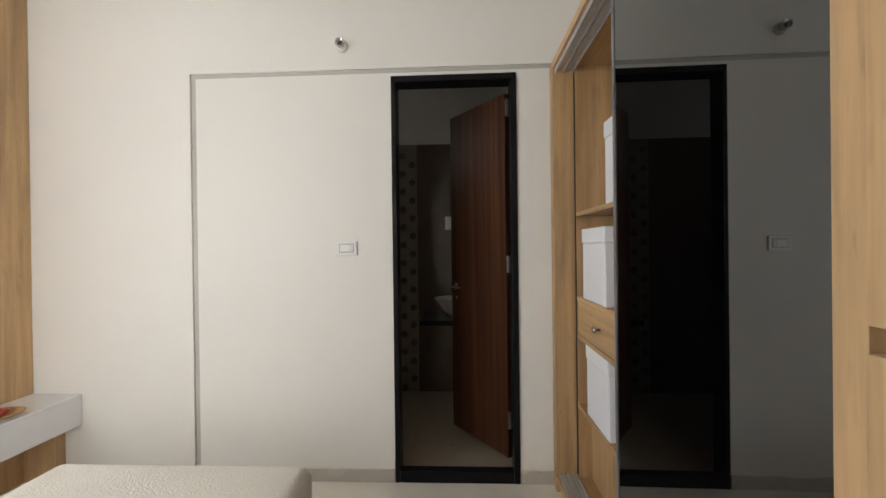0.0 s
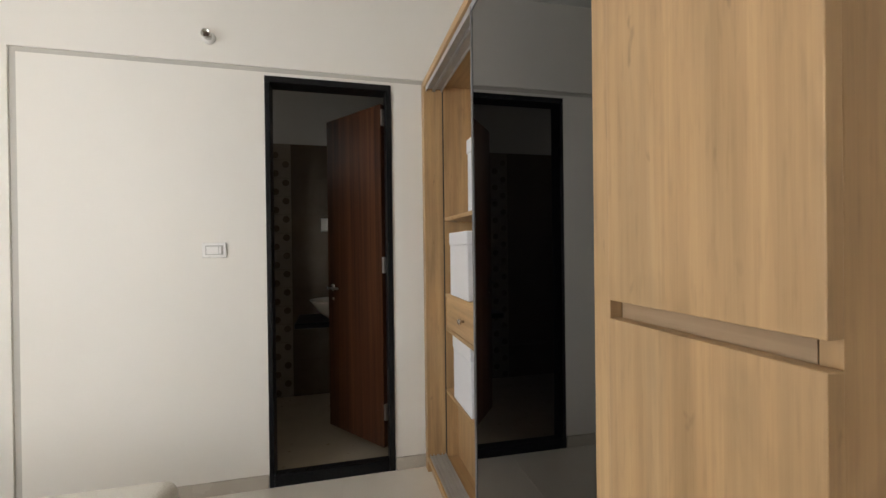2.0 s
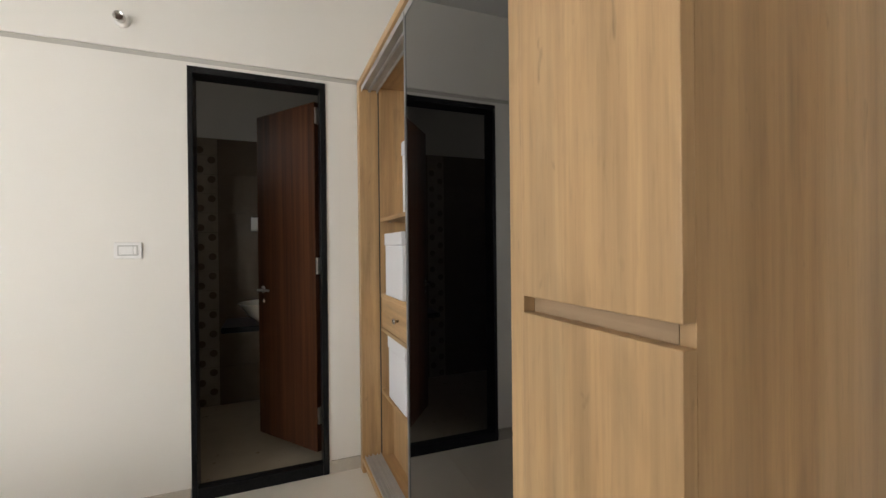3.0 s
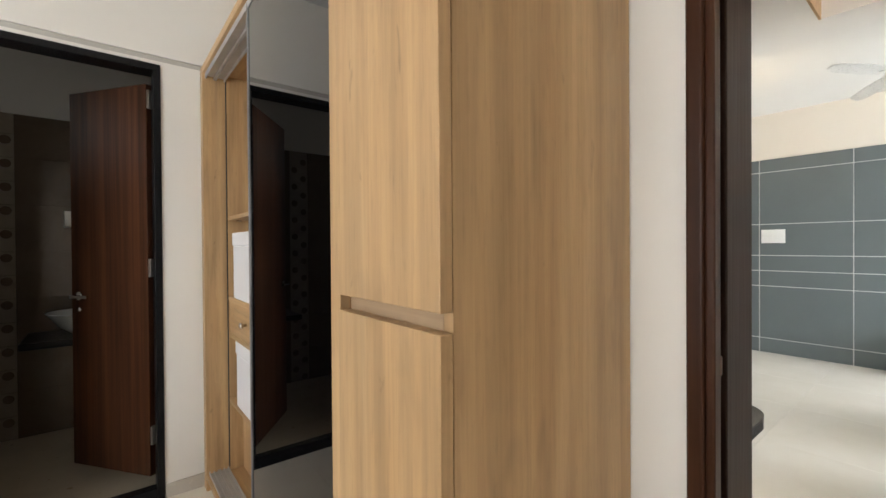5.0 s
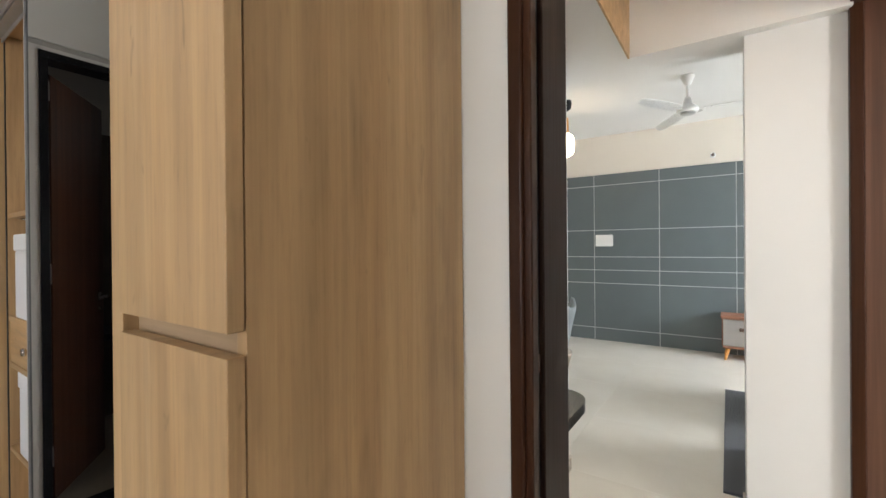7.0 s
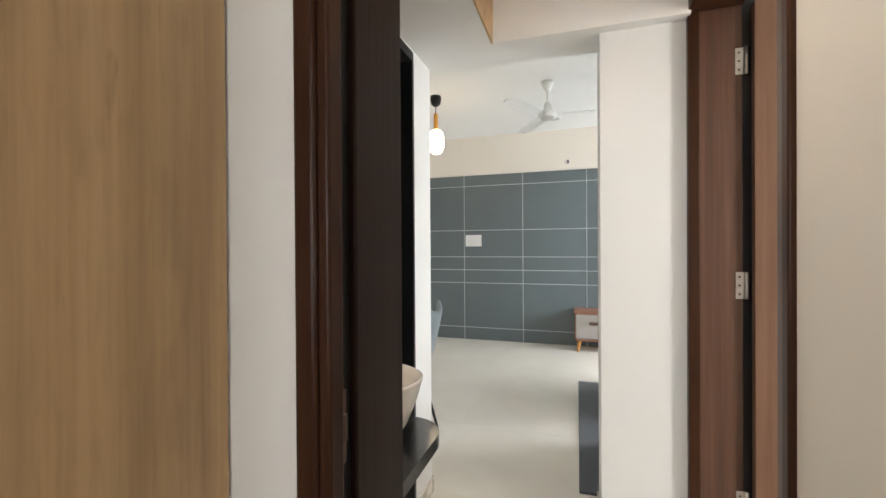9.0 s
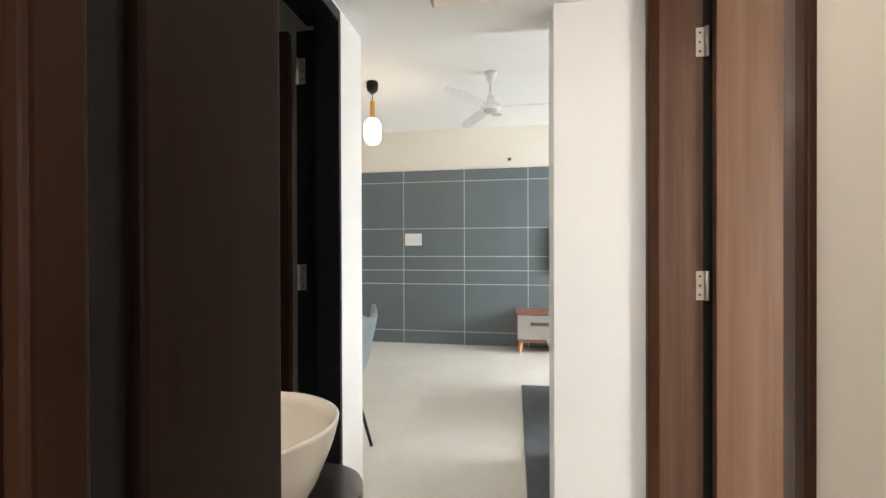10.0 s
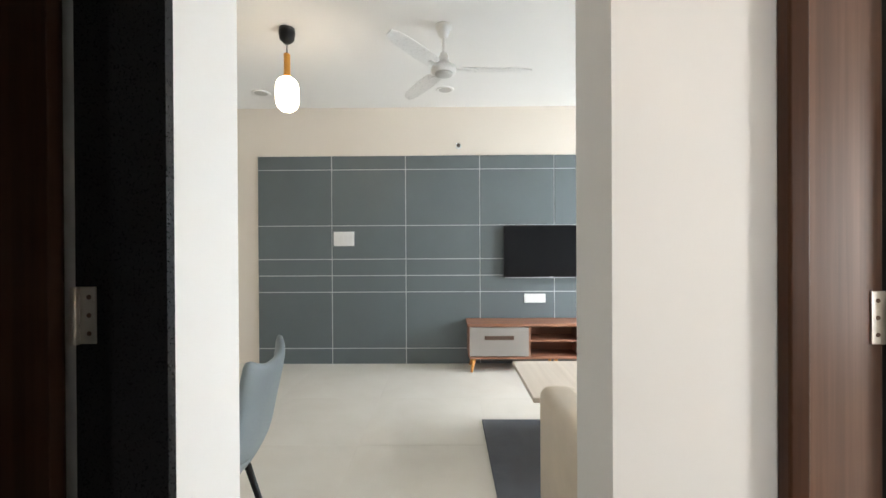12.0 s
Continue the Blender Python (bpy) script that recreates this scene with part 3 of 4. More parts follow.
# tall cupboard
part("cupboard_stile", box(0.601, 0.622, 0.318, 0.359, 0, 2.30, 0.001), M_OAK, wd)
part("cupboard_side", box(0.640, XR - 0.012, 0.350, 0.374, 0.060, 2.30, 0.001), M_OAK, wd)
part("cupboard_top", box(0.625, XR, Y0 + 0.02, 0.350, 2.28, 2.30, 0.001), M_OAK_Y, wd)
part("upper_door", box(0.596, 0.617, 0.019, 0.315, 1.132, 2.298, 0.0015), M_OAK, wd)
part("lower_door", box(0.596, 0.617, 0.019, 0.315, 0.06, 1.105, 0.0015), M_OAK, wd)
part("handle_profile", boxes((0.622, 0.652, 0.044, 0.317, 1.085, 1.150), (0.606, 0.622, 0.044, 0.317, 1.1310, 1.1318)), M_OAK_GR, wd, "recessed oak grip profile")
part("cupboard_plinth", box(0.640, XR - 0.02, 0.045, 0.349, 0, 0.06), M_OAK_Y, wd)


def storage_box(at, sx, sy, sz, label):
    """A lidded storage box: tapered body with an overlapping lid."""
    ob = thing("storage_box", at, label, "box", "storage boxes in the wardrobe")
    x, y, z = at
    bm = box(x - sx / 2, x + sx / 2, y - sy / 2, y + sy / 2, z, z + sz * 0.8, 0.006)
    part("body", bm, M_BOX, ob)
    part("lid", box(x - sx / 2 - 0.004, x + sx / 2 + 0.004, y - sy / 2 - 0.004, y + sy / 2 + 0.004, z + sz * 0.8, z + sz, 0.006), M_BOX, ob)
    return ob


storage_box((0.91, 1.47, 1.375), 0.26, 0.27, 0.335, "white plastic storage box on the upper shelf")
storage_box((0.885, 1.71, 0.968), 0.25, 0.30, 0.322, "white lidded storage box on the middle shelf")
storage_box((0.885, 1.67, 0.448), 0.25, 0.29, 0.32, "white lidded storage box on the lower shelf")
storage_box((0.885, 1.27, 0.448), 0.25, 0.30, 0.32, "white lidded storage box on the lower shelf")

# wood panelling and white ledge at the west wall
pn = thing("wall_panelling", (-2.09, 1.0, 0), "light oak wall panelling behind the white ledge", "panelling")
for row in ((1.262, 1.648, 0.0, 2.60), (1.652, 2.038, 0.0, 2.60), (0.91, 1.258, 0.0, 2.60), (-0.80, 0.048, 0.0, 0.51), (0.052, 0.906, 0.0, 0.51), (-0.80, 0.906, 2.21, 2.60)):
    part("panel", box(-2.15, -2.122, *row, 0.0015), M_OAK, pn)
lg = thing("wall_ledge", (-1.94, 1.2, 0.286), "white lacquered box ledge along the panelling", "ledge")
part("top", box(-2.122, -1.850, 0.35, 2.038, 0.436, 0.452, 0.002), M_LACQUER, lg)
part("front", box(-1.868, -1.850, 0.35, 2.038, 0.286, 0.436, 0.0015), M_LACQUER, lg)
part("underside", box(-2.122, -1.868, 0.35, 2.038, 0.286, 0.30), M_LACQUER, lg)
part("end", box(-2.122, -1.868, 0.35, 0.366, 0.30, 0.436), M_LACQUER, lg)
part("support", box(-2.122, -1.945, 1.98, 2.038, 0.0, 0.286, 0.002), M_OAK, lg, "oak support under the ledge")
pl = thing("decor_plate", (-1.945, 1.72, 0.452), "small straw plate holding red flowers on the ledge", "plate")
part("dish", lathe([(0, 0.004), (0.05, 0.004), (0.085, 0.016), (0.088, 0.019), (0.083, 0.021), (0.05, 0.010), (0, 0.010)], (-1.945, 1.72, 0.452), 36), M_WICKER, pl, smooth=True)
bm = bmesh.new()
rng = random.Random(3)
for k in range(16):
    a, r = rng.uniform(0, 6.28), rng.uniform(0, 0.045)
    s = bmesh.ops.create_icosphere(bm, subdivisions=1, radius=rng.uniform(0.012, 0.02))["verts"]
    bmesh.ops.scale(bm, vec=(1, 1, 0.55), verts=s)
    bmesh.ops.translate(bm, vec=(-1.945 + r * math.cos(a), 1.72 + r * math.sin(a), 0.471 + rng.uniform(0, 0.006)), verts=s)
part("flowers", bm, M_RED, pl, "red flower heads")

# bed
bed = thing("bed", (-0.80, 0.35, 0), "single bed with white waffle cotton cover", "bed")
part("base", box(-1.22, -0.37, -0.62, 1.30, 0.08, 0.24, 0.01), M_OAK_Y, bed)
for x in (-1.16, -0.44):
    for y in (-0.55, 1.22):
        part("leg", box(x - 0.03, x + 0.03, y - 0.03, y + 0.03, 0, 0.08, 0.004), M_OAK, bed)
part("cover", box(-1.26, -0.325, -0.64, 1.335, 0.22, 0.463, 0.045, 5), M_BED, bed, smooth=True)

# bathroom seen past the half-open door
bb = thing("washbasin", (0.17, 3.17, 0.675), "white ceramic countertop washbasin in the bathroom", "basin")
part("bowl", lathe([(0, 0.0), (0.07, 0.0), (0.13, 0.05), (0.19, 0.135), (0.196, 0.14), (0.19, 0.142), (0.12, 0.06), (0.05, 0.02), (0, 0.018)], (0.17, 3.17, 0.675), 40), M_CERAMIC_W, bb, smooth=True)
bc = thing("basin_counter", (0.35, 3.2, 0.635), "black granite counter under the washbasin", "counter")
part("slab", box(-0.12, 1.0, 2.95, 3.395, 0.635, 0.675, 0.006), M_GRANITE, bc)
part("bracket", box(0.9, 0.94, 3.0, 3.39, 0.48, 0.635, 0.003), M_GRANITE, bc)
sh = thing("soap_holder", (0.09, 3.36, 1.40), "white corner soap holder on the bathroom tiles", "holder")
part("tray", box(0.06, 0.18, 3.33, 3.395, 1.36, 1.375, 0.004), M_PLASTIC, sh)
part("back", box(0.06, 0.18, 3.385, 3.395, 1.375, 1.47, 0.003), M_PLASTIC, sh)

# ---- passage ----
# bedroom door frame: brown casing face, black rebate, dark jamb
f1 = thing("door_frame", (1.18, -0.474, 0), "dark brown wooden bedroom door frame", "door frame")
for s, y in ((1, -0.085), (-1, -0.863)):
    part("casing", box(1.076, 1.106, min(y, y - s * 0.030), max(y, y - s * 0.030), 0, 2.14, 0.006, 3), M_BROWN, f1)
    part("casing_bead", box(1.080, 1.110, min(y - s * 0.0302, y - s * 0.046), max(y - s * 0.0302, y - s * 0.046), 0, 2.13, 0.004, 3), M_BROWN, f1)
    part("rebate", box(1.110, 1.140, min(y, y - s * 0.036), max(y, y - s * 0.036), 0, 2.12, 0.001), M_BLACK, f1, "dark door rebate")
    part("jamb", box(1.140, 1.286, min(y, y - s * 0.046), max(y, y - s * 0.046), 0, 2.12, 0.003), M_WENGE, f1)
part("lintel", box(1.076, 1.286, -0.817, -0.131, 2.09, 2.14, 0.003), M_BROWN, f1)
st = part("strike_plate", box(1.116, 1.128, -0.1230, -0.1205, 0.955, 1.045, 0.001), M_BRONZE, f1, "dark bronze strike plate")
part("latch_lip", box(1.108, 1.119, -0.1310, -0.1215, 0.985, 1.020, 0.003), M_BRONZE, st)

# tiles behind the passage basin
tl = tagged(thing("tile_backsplash", (1.55, 0.31, 0), "glossy beige wall tiles behind the basin", "tiles"), kind="structure")
for z0, z1 in ((0.002, 0.105), (0.106, 0.706), (0.707, 1.3065), (1.3075, 1.908), (1.909, 2.08)):
    part("tile", box(1.288, 1.826, 0.302, 0.314, z0, z1, 0.0008, 1), M_BEIGE_TILE, tl)
structure("trim_tile_edge", box(1.8265, 1.840, 0.299, 0.314, 0, 2.08, 0.001), M_JOINT, "pale tile edge trim")

# second bathroom door
f2 = thing("door_frame", (2.12, 0.38, 0), "black granite frame of the passage bathroom door", "door frame")
part("jamb", box(1.842, 1.856, 0.292, 0.428, 0, 2.04, 0.003), M_GRANITE, f2)
part("jamb", carve([(2.385, 2.4045, 0.292, 0.3845, 0, 2.04), (2.432, 2.4615, 0.3845, 0.486, 0, 2.04), (2.4045, 2.4615, 0.3855, 0.40, 0, 2.04)]), M_GRANITE, f2)
part("lintel", box(1.842, 2.405, 0.292, 0.428, 2.04, 2.084, 0.003), M_GRANITE, f2)
door_leaf("door_2", (2.418, 0.506), (2.400, 1.09), 0.02, 2.03, M_WENGE, "dark wenge bathroom door swung open", handle=False, hinges=())
for z in (0.25, 1.09, 1.885):
    hinge(f2, 2.432, 0.472, z, "-x")

# second bedroom door
f3 = thing("door_frame", (2.08, -0.87, 0), "brown wooden frame of the second bedroom door", "door frame")
part("casing", box(2.486, 2.5185, -0.842, -0.803, 0, 2.168, 0.005, 3), M_BROWN, f3)
part("jamb", box(2.496, 2.5185, -0.984, -0.8425, 0, 2.14, 0.003), M_WALNUT_D, f3)
part("casing", box(1.673, 1.7045, -0.842, -0.796, 0, 2.168, 0.005, 3), M_BROWN, f3)
part("jamb", box(1.705, 1.751, -0.984, -0.806, 0, 2.14, 0.004), M_WALNUT_D, f3)
part("lintel", box(1.7515, 2.4895, -0.984, -0.800, 2.11, 2.168, 0.004), M_BROWN, f3)
# black strip added behind the hinge gap, keeps it dark
part("gap_blocker", box(2.501, 2.5185, -1.075, -0.985, 0, 2.14, 0.002), M_BLACK, f3, "black strip added to block light in the hinge gap")
for z in (0.25, 1.07, 1.905):
    hinge(f3, 2.496, -0.984, z, "-x")
door_leaf("door_3", (2.476, -1.010), (2.468, -1.75), 0.012, 2.105, M_WALNUT, "brown walnut laminate bedroom door swung open", handle=False, hinges=())

# unseen passage ceiling light, added to brighten the walls
pl2 = thing("ceiling_light", (1.46, -0.24, CEIL), "unseen round ceiling light added to brighten the passage", "ceiling light", "recessed ceiling lights")
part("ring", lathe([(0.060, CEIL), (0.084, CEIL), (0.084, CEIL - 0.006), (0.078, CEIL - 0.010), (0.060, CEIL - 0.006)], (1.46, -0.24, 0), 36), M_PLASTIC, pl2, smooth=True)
part("diffuser", lathe([(0, CEIL - 0.001), (0.060, CEIL - 0.001), (0.060, CEIL - 0.005), (0, CEIL - 0.005)], (1.46, -0.24, 0), 36), M_FILL_GLOW, pl2, "glowing disc of the added passage light")

# basin and its counter
cn = thing("basin_counter", (1.5, 0.2, 0.70), "black granite corner counter with rounded edge", "counter")
bm = bmesh.new()
r, cx, cy = 0.10, 1.786 - 0.10, -0.052 + 0.10
pts = [(1.270, -0.052)] + [(cx + r * math.sin(a), cy - r * math.cos(a)) for a in [math.pi / 2 * k / 10 for k in range(11)]] + [(1.786, 0.300), (1.270, 0.300)]
face = bm.faces.new([bm.verts.new((x, y, 0.70)) for x, y in pts])
ext = bmesh.ops.extrude_face_region(bm, geom=[face])["geom"]
bmesh.ops.translate(bm, vec=(0, 0, 0.034), verts=[g for g in ext if isinstance(g, bmesh.types.BMVert)])
bmesh.ops.recalc_face_normals(bm, faces=bm.faces)
part("slab", bm, M_COUNTER, cn)
part("bracket", box(1.295, 1.335, 0.03, 0.298, 0.55, 0.70, 0.003), M_GRANITE, cn)
bs = thing("washbasin", (1.592, 0.105, 0.734), "cream ceramic oval vessel washbasin on the counter", "basin")
prof = [(0.0, 0.0), (0.060, 0.0), (0.080, 0.012), (0.108, 0.060), (0.130, 0.115), (0.141, 0.154), (0.142, 0.160), (0.137, 0.162), (0.127, 0.140), (0.104, 0.070), (0.075, 0.028), (0.03, 0.016), (0.0, 0.015)]
bm = lathe(prof, (0, 0, 0), 56)
for v in bm.verts:
    lift = 0.10 * max(0.0, v.co.z - 0.05) / 0.13
    ang = math.atan2(v.co.y, v.co.x)
    v.co.z += lift * 0.12 * (0.5 + 0.5 * math.cos(2 * (ang - radians(55))))
    v.co.x *= 1.12
bmesh.ops.translate(bm, verts=bm.verts, vec=(1.592, 0.105, 0.734))
part("bowl", bm, M_CERAMIC, bs, smooth=True)
part("drain", lathe([(0, 0), (0.022, 0), (0.022, 0.004), (0, 0.005)], (1.592, 0.105, 0.752), 20), M_CHROME, bs, smooth=True)

# ---- living room ----
ZS = (0.0, 0.160, 0.745, 0.916, 1.087, 1.435, 2.016, 2.157)
YS = [1.80 - 0.7685 * k for k in range(8)]
pw = tagged(thing("wall_panelling", (6.05, -0.9, 0), "slate grey wall panels with white joints behind the television", "panelling"), kind="structure")
part("joint_backing", box(6.044, 6.058, YS[-1], YS[0], 0.0, ZS[-1]), M_JOINT, pw, "white joint lines")
for a, b in zip(YS, YS[1:]):
    for c, d in zip(ZS, ZS[1:]):
        part("panel", box(6.040, 6.046, b + (0.0042 if b > YS[-1] else 0), a - (0.0042 if a < YS[0] else 0), c + (0.0042 if c > 0 else 0), d - (0.0042 if d < ZS[-1] else 0), 0.001, 1), M_GREY, pw)


def plate(name, y0, y1, z0, z1, cells, label):
    ob = thing(name, (6.04, (y0 + y1) / 2, z0), label, "switch")
    part("plate", box(6.028, 6.040, y0, y1, z0, z1, 0.004), M_PLASTIC, ob)
    n = (y1 - y0 - 0.03) / cells
    for k in range(cells):
        part("rocker", box(6.024, 6.029, y0 + 0.015 + n * k + 0.002, y0 + 0.015 + n * (k + 1) - 0.002, z0 + 0.025, z1 - 0.025, 0.002), M_PLASTIC, ob)
    return ob


plate("wall_switch", 0.797, 1.012, 1.224, 1.374, 4, "large white wall switch plate on the grey panels")
plate("wall_socket", -1.18, -0.959, 0.63, 0.722, 4, "white socket strip below the television")
wall_spot("wall_light", (6.06, -0.288, 2.255), "-x", "small wall light fitting above the grey panels")

tv = thing("television", (6.0, -1.225, 0.89), "black flat television mounted on the grey panels", "television")
part("casing", box(5.975, 6.005, -1.705, -0.745, 0.888, 1.428, 0.006), M_BLACK, tv)
part("screen", box(5.972, 5.976, -1.694, -0.756, 0.905, 1.418, 0.0015), M_SCREEN, tv, "dark glossy screen")
part("bezel_strip", box(5.971, 5.976, -1.70, -0.75, 0.889, 0.896, 0.001), M_ALU, tv, "slim silver lower edge")
part("badge", box(5.9705, 5.973, -1.245, -1.205, 0.8975, 0.9035), M_ALU, tv)
part("bracket", box(6.005, 6.040, -1.4, -1.05, 1.02, 1.30, 0.003), M_BLACK, tv)

# television stand
ts = thing("tv_stand", (5.88, -1.2, 0), "low walnut television stand with greige drawers and splayed legs", "tv stand")
TA, TB = -0.355, -2.05
part("top", box(5.70, 6.03, TB, TA, 0.445, 0.472, 0.004), M_STANDWOOD, ts)
part("bottom", box(5.715, 6.03, TB + 0.02, TA - 0.02, 0.128, 0.152, 0.003), M_STANDWOOD, ts)
for y in (TA - 0.02, TB + 0.02, -0.952, -1.452):
    s = 0.02
    part("upright", box(5.715, 6.03, y - s / 2, y + s / 2, 0.152, 0.445, 0.002), M_STANDWOOD, ts)
part("back", box(6.018, 6.030, TB + 0.03, TA - 0.03, 0.152, 0.445), M_STANDWOOD, ts)
part("shelf", box(5.73, 6.018, -1.442, -0.962, 0.292, 0.308, 0.002), M_STANDWOOD, ts)
for y0, y1 in ((-0.942, TA - 0.022), (TB + 0.022, -1.462)):
    d = part("drawer", box(5.706, 5.724, y0, y1, 0.160, 0.436, 0.003), M_DRAWER, ts, "greige drawer front")
    m = (y0 + y1) / 2
    part("handle", box(5.694, 5.708, m - 0.14, m + 0.14, 0.318, 0.356, 0.005), M_BRONZE, d, "dark bronze bar handle")
for y, dy in ((TA - 0.07, 0.03), (TB + 0.07, -0.03), (-1.21, 0.0)):
    for x, dx in ((5.76, -0.03), (5.98, 0.02)):
        part("leg", rod((x + dx, y + dy, 0.0), (x, y, 0.13), 0.011, 0.021), M_LEG, ts, "tapered orange beech leg", True)

# pendant lamp
px, py = 4.48, 0.892
pd = thing("pendant_lamp", (px, py, 2.10), "pendant lamp with amber stem and glowing opal glass", "lamp")
part("canopy", lathe([(0.0, CEIL), (0.050, CEIL), (0.053, CEIL - 0.03), (0.046, CEIL - 0.075), (0.02, CEIL - 0.098), (0, CEIL - 0.10)], (px, py, 0), 32), M_BLACK, pd, "black ceiling canopy", True)
part("cord", rod((px, py, 2.485), (px, py, CEIL - 0.09), 0.004), M_BLACK, pd, smooth=True)
part("stem", lathe([(0, 2.500), (0.019, 2.498), (0.021, 2.494), (0.021, 2.360), (0.025, 2.355), (0.025, 2.340), (0, 2.340)], (px, py, 0), 24), M_AMBER, pd, "amber metal stem", True)
gr = 0.074
gl = [(0.0, 2.348)] + [(gr * math.sin(a), 2.274 + gr * math.cos(a)) for a in [math.pi / 2 * k / 8 for k in range(1, 9)]] + [(gr * math.cos(a), 2.184 - gr * math.sin(a)) for a in [math.pi / 2 * k / 8 for k in range(9)]]
part("globe", lathe(gl, (px, py, 0), 32), M_BULB, pd, "glowing opal glass capsule", True)

# ceiling fan
fx, fy = 4.46, -0.15
fn = thing("ceiling_fan", (fx, fy, 2.40), "white three-blade ceiling fan", "fan")
part("canopy", lathe([(0, CEIL), (0.052, CEIL), (0.052, CEIL - 0.02), (0.028, CEIL - 0.075), (0.016, CEIL - 0.085), (0, CEIL - 0.085)], (fx, fy, 0), 32), M_FAN, fn, smooth=True)
part("down_rod", rod((fx, fy, 2.4550), (fx, fy, CEIL - 0.05), 0.011), M_FAN, fn, smooth=True)
part("motor", lathe([(0, 2.4800), (0.022, 2.4800), (0.030, 2.4550), (0.038, 2.4200), (0.064, 2.4030), (0.080, 2.3870), (0.083, 2.3650), (0.076, 2.3500), (0, 2.3500)], (fx, fy, 0), 40), M_FAN, fn, smooth=True)
part("cap", lathe([(0, 2.3510), (0.060, 2.3510), (0.056, 2.3370), (0.036, 2.3310), (0, 2.3300)], (fx, fy, 0), 32), M_PLASTIC_G, fn, "pale grey motor cap", True)
for k in range(3):
    turn = Matrix.Rotation(radians(30 + 120 * k), 3, "Z")
    bm, n, ring = bmesh.new(), 12, []
    for i in range(n + 1):
        u = i / n
        rr = 0.12 + 0.46 * u
        half = 0.036 + 0.020 * math.sin(math.pi * min(1, 0.2 + 0.75 * u)) - 0.022 * max(0, u - 0.88) / 0.12
        zc = 2.3750 - 0.006 * u
        ring.append([bm.verts.new((rr, a * half, zc + 0.008 * a + b_)) for a, b_ in ((-1, 0.0), (0, 0.0035), (1, 0.0), (1, -0.004), (0, -0.0035), (-1, -0.004))])
    for r0, r1 in zip(ring, ring[1:]):
        for j in range(6):
            bm.faces.new((r0[j], r0[(j + 1) % 6], r1[(j + 1) % 6], r1[j]))
    bm.faces.new(ring[0])
    bm.faces.new(ring[-1][::-1])
    bmesh.ops.recalc_face_normals(bm, faces=bm.faces)
    bmesh.ops.rotate(bm, verts=bm.verts, matrix=turn)
    bmesh.ops.translate(bm, verts=bm.verts, vec=(fx, fy, 0))
    part("blade", bm, M_FAN, fn)
    ir = box(0.07, 0.17, -0.014, 0.014, 2.3670, 2.3705, 0.001)
    bmesh.ops.rotate(ir, verts=ir.verts, matrix=turn)
    bmesh.ops.translate(ir, verts=ir.verts, vec=(fx, fy, 0))
    part("blade_iron", ir, M_FAN, fn)

# recessed ceiling lights
for x, y in ((5.62, 1.575), (5.58, -0.154), (5.58, -1.88)):
    dl = thing("ceiling_light", (x, y, CEIL), "round recessed white ceiling light, switched off", "ceiling light", "recessed ceiling lights")
    part("ring", lathe([(0.060, CEIL), (0.084, CEIL), (0.084, CEIL - 0.006), (0.078, CEIL - 0.010), (0.060, CEIL - 0.006)], (x, y, 0), 36), M_PLASTIC, dl, smooth=True)
    part("diffuser", lathe([(0, CEIL - 0.001), (0.060, CEIL - 0.001), (0.060, CEIL - 0.005), (0, CEIL - 0.005)], (x, y, 0), 36), M_PLASTIC_G, dl)

# rug
rg = tagged(part("rug", box(2.83, 4.60, -2.6, -0.40, 0.0, 0.014, 0.005), M_RUG, None, "charcoal grey rug on the tiled floor"), category="rug")

# coffee table
ct = thing("coffee_table", (4.25, -1.2, 0), "low coffee table with pale ash wood top", "coffee table")
part("tabletop", box(3.90, 4.61, -1.80, -0.615, 0.385, 0.415, 0.006), M_TABLE, ct)
for x in (4.02, 4.49):
    for y in (-1.45, -0.96):
        part("leg", box(x - 0.025, x + 0.025, y - 0.025, y + 0.025, 0.014, 0.385, 0.004), M_TABLE, ct)
part("lower_shelf", box(4.0, 4.51, -1.47, -0.94, 0.15, 0.17, 0.003), M_TABLE, ct)

# sofa
so = thing("sofa", (3.1, -1.5, 0), "cream leather sofa with rounded padded arms", "sofa")
part("arm", box(2.78, 3.46, -0.70, -0.545, 0.10, 0.635, 0.045, 5), M_LEATHER, so, smooth=True)
part("arm", box(2.78, 3.46, -2.55, -2.395, 0.10, 0.635, 0.045, 5), M_LEATHER, so, smooth=True)
part("backrest", box(2.74, 2.98, -2.40, -0.695, 0.12, 0.82, 0.05, 5), M_LEATHER, so, smooth=True)
for y0, y1 in ((-2.392, -1.55), (-1.545, -0.703)):
    part("seat_cushion", box(2.96, 3.50, y0, y1, 0.28, 0.44, 0.035, 4), M_LEATHER, so, smooth=True)
part("base", box(2.80, 3.44, -2.40, -0.70, 0.08, 0.29, 0.015), M_LEATHER, so)
for x in (2.84, 3.40):
    for y in (-2.48, -0.62):
        part("foot", rod((x, y, 0.014), (x, y, 0.11), 0.018, 0.024), M_BLACK, so, smooth=True)


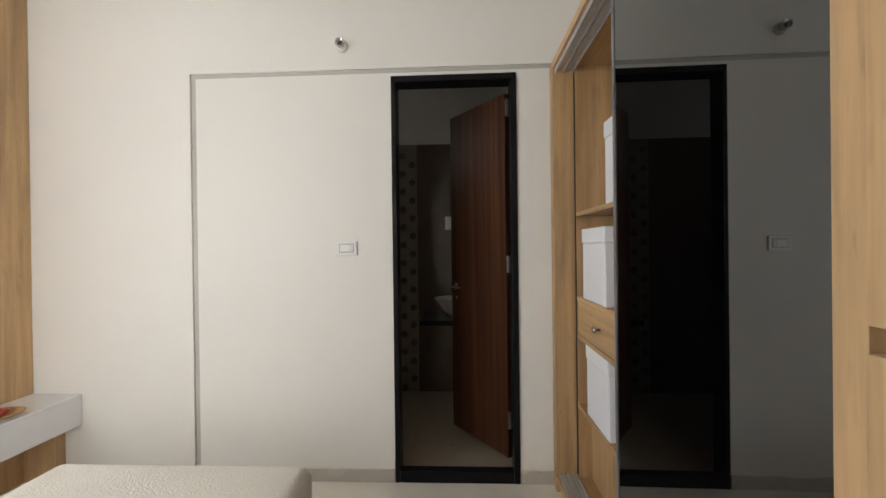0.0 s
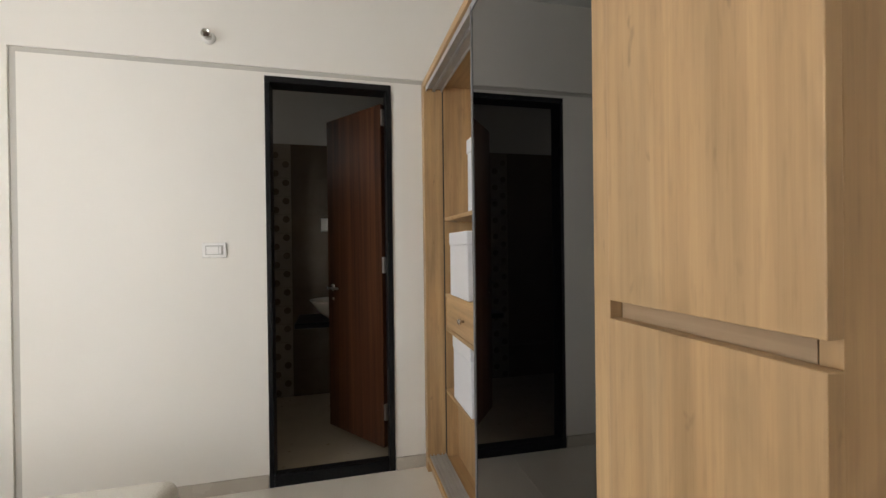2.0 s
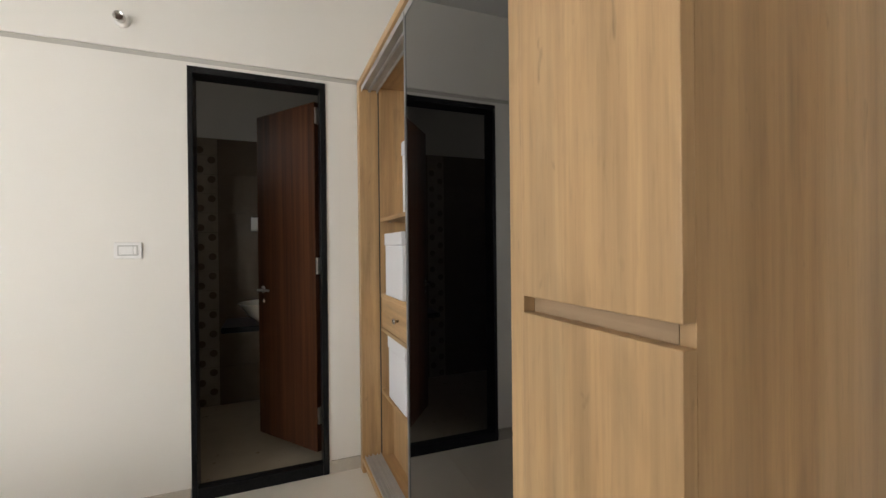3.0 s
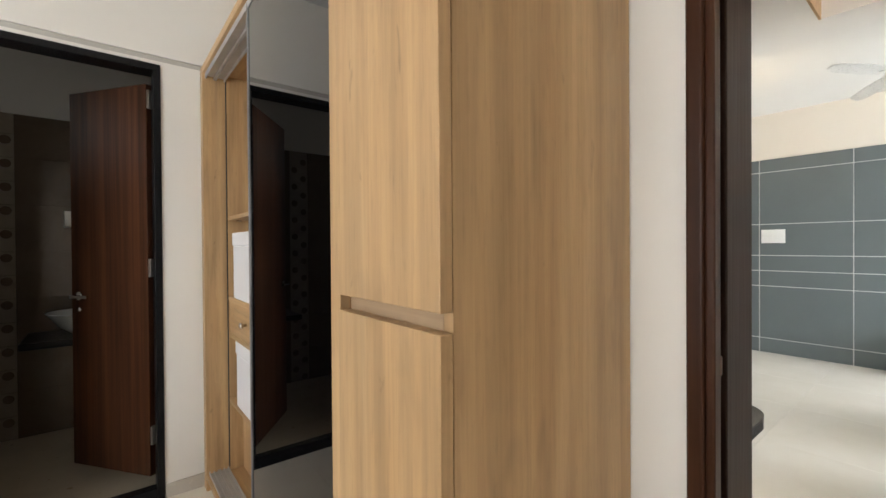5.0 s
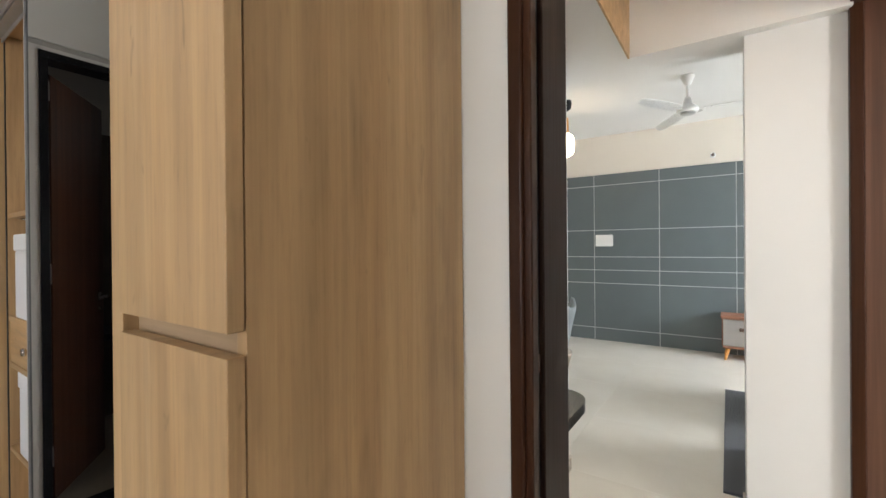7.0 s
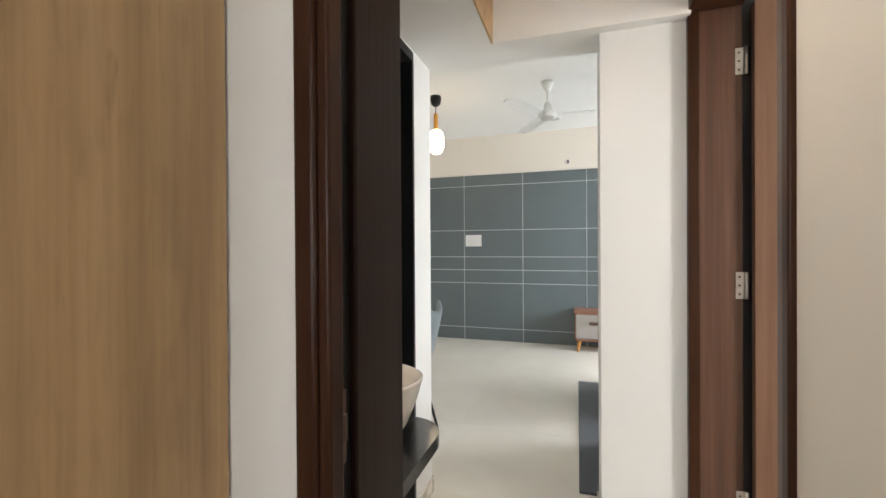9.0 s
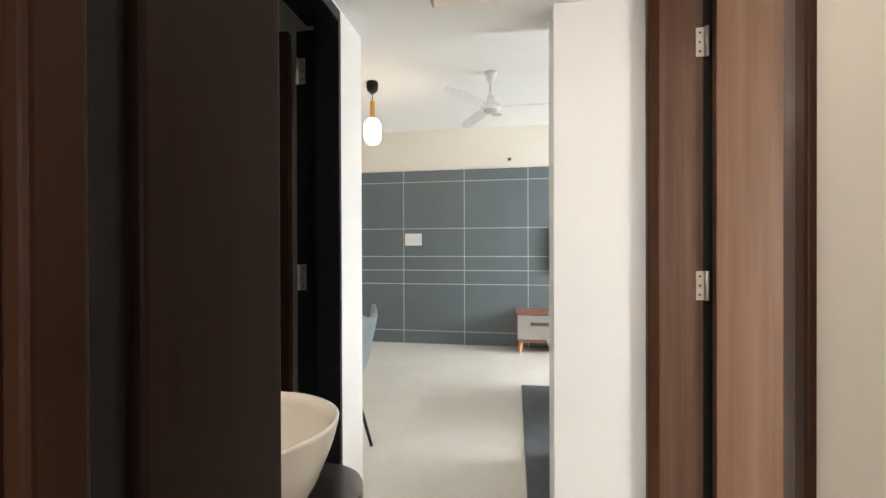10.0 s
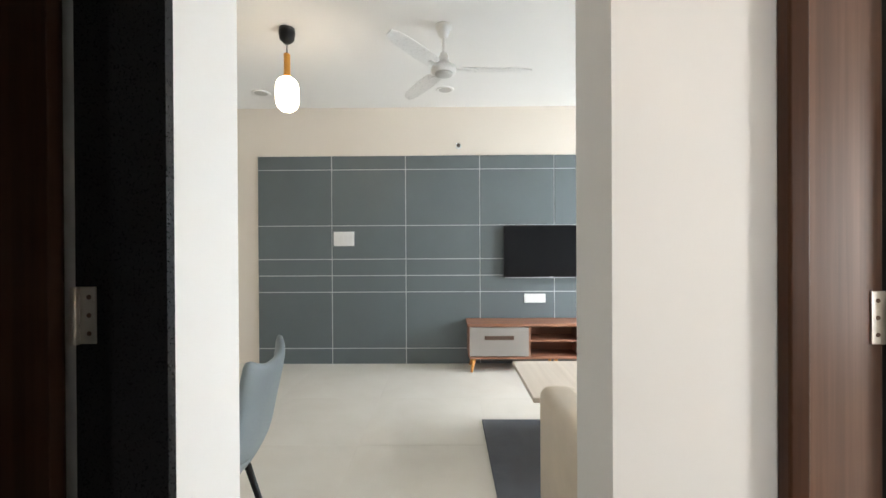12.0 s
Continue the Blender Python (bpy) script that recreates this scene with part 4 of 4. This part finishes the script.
def dining_chair(at, turn, label):
    """A shell chair: curved upholstered seat and back, thin black legs. Its back is at -y when not turned."""
    ob = thing("dining_chair", at, label, "chair")
    ob.rotation_euler.z = turn
    # shell profile from the seat's front edge to the top of the back
    prof = [(0.24, 0.425), (0.20, 0.452), (0.10, 0.450), (0.0, 0.442), (-0.10, 0.440), (-0.17, 0.455), (-0.215, 0.50), (-0.235, 0.57), (-0.25, 0.66), (-0.266, 0.72), (-0.280, 0.79), (-0.286, 0.825)]
    def shell(rows, width):
        bm = bmesh.new()
        n = 12
        g = []
        for i, (y, z) in enumerate(rows):
            u = i / (len(rows) - 1)
            w = width * (1 - 0.10 * max(0, u - 0.72) / 0.28) if u > 0.72 else width
            row = []
            for k in range(n + 1):
                s = -1 + 2 * k / n
                lift = 0.055 * abs(s) ** 2.6
                row.append(bm.verts.new((s * w, y + (lift * 0.7 if z > 0.48 else 0), z + (lift if z < 0.52 else 0) + (0.05 * abs(s) ** 3 * (z - 0.65) / 0.175 if z > 0.65 else 0))))
            g.append(row)
        for r0, r1 in zip(g, g[1:]):
            for k in range(n):
                bm.faces.new((r0[k], r0[k + 1], r1[k + 1], r1[k]))
        bmesh.ops.recalc_face_normals(bm, faces=bm.faces)
        bmesh.ops.solidify(bm, geom=bm.faces[:], thickness=0.032)
        return bm
    for nm, rows in (("seat", prof[:7]), ("backrest", prof[6:])):
        o = part(nm, shell(rows, 0.235), M_CHAIR, smooth=True)
        o.parent = ob
        sub = o.modifiers.new("soft", "SUBSURF")
        sub.levels = sub.render_levels = 1
    for x, y in ((-0.2, 0.19), (0.2, 0.19), (-0.2, -0.22), (0.2, -0.22)):
        part("leg", rod((x * 1.0, y * 1.0, 0), (x * 0.66, y * 0.55, 0.425), 0.009, 0.013), M_BLACK, None, "slim black metal leg", True).parent = ob
    for y in (-0.13, 0.12):
        part("cross_bar", box(-0.15, 0.15, y - 0.01, y + 0.01, 0.408, 0.424, 0.003), M_BLACK).parent = ob
    return ob


dining_chair((3.12, 0.70, 0), radians(9), "blue-grey upholstered dining chair with black metal legs")

# ---- pieces of the floor, laid last ----
floor = bpy.data.objects["floor"]
P = 0.80
meshes = {}


def lay(x0, x1, y0, y1, sx, sy):
    """Square floor tiles over a rectangle from a common grid, cut at its edges."""
    i0, i1 = math.floor((x0 - sx) / P), math.ceil((x1 - sx) / P)
    j0, j1 = math.floor((y0 - sy) / P), math.ceil((y1 - sy) / P)
    for i in range(i0, i1):
        for j in range(j0, j1):
            a, b = max(x0, sx + i * P), min(x1, sx + (i + 1) * P)
            c, d = max(y0, sy + j * P), min(y1, sy + (j + 1) * P)
            if b - a < 0.02 or d - c < 0.02:
                continue
            key = (round(b - a, 4), round(d - c, 4))
            if key not in meshes:
                bm = box(-(b - a) / 2 + 0.0005, (b - a) / 2 - 0.0005, -(d - c) / 2 + 0.0005, (d - c) / 2 - 0.0005, -0.009, 0.0, 0.0005, 1)
                me = bpy.data.meshes.new("tile")
                bm.to_mesh(me)
                bm.free()
                me.materials.append(M_FLOOR)
                meshes[key] = me
            ob = new("tile", meshes[key])
            ob.location = ((a + b) / 2, (c + d) / 2, 0)
            ob.parent = floor


lay(-2.15, 1.1, -2.3, 2.04, 0.2, 0.45)
lay(1.1, 6.06, -3.8, 3.0, 0.25, -0.42)

# bathroom wall tiles
bt = tagged(thing("tile_wall", (0, 3.40, 0), "taupe bathroom wall tiles with a patterned pale strip", "tiles"), kind="structure")
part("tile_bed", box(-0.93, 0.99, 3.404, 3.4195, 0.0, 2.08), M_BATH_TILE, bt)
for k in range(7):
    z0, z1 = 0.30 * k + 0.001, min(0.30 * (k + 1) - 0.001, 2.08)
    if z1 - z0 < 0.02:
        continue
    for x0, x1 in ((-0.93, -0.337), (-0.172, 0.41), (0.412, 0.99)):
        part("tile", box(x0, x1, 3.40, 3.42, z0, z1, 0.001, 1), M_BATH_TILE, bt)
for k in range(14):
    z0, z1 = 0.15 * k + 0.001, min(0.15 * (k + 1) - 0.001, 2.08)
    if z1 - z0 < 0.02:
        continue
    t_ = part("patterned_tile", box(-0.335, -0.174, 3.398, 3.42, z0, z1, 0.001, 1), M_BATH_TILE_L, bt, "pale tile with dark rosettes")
    for dx, dz in ((-0.04, 0.0), (0.04, 0.075)):
        z = z0 + 0.035 + dz
        if z < 2.05:
            part("rosette", lathe([(0, 0), (0.028, 0), (0.022, 0.002), (0, 0.003)], (-0.255 + dx, 3.398, z), 12, "-y"), M_BATH_TILE, t_)
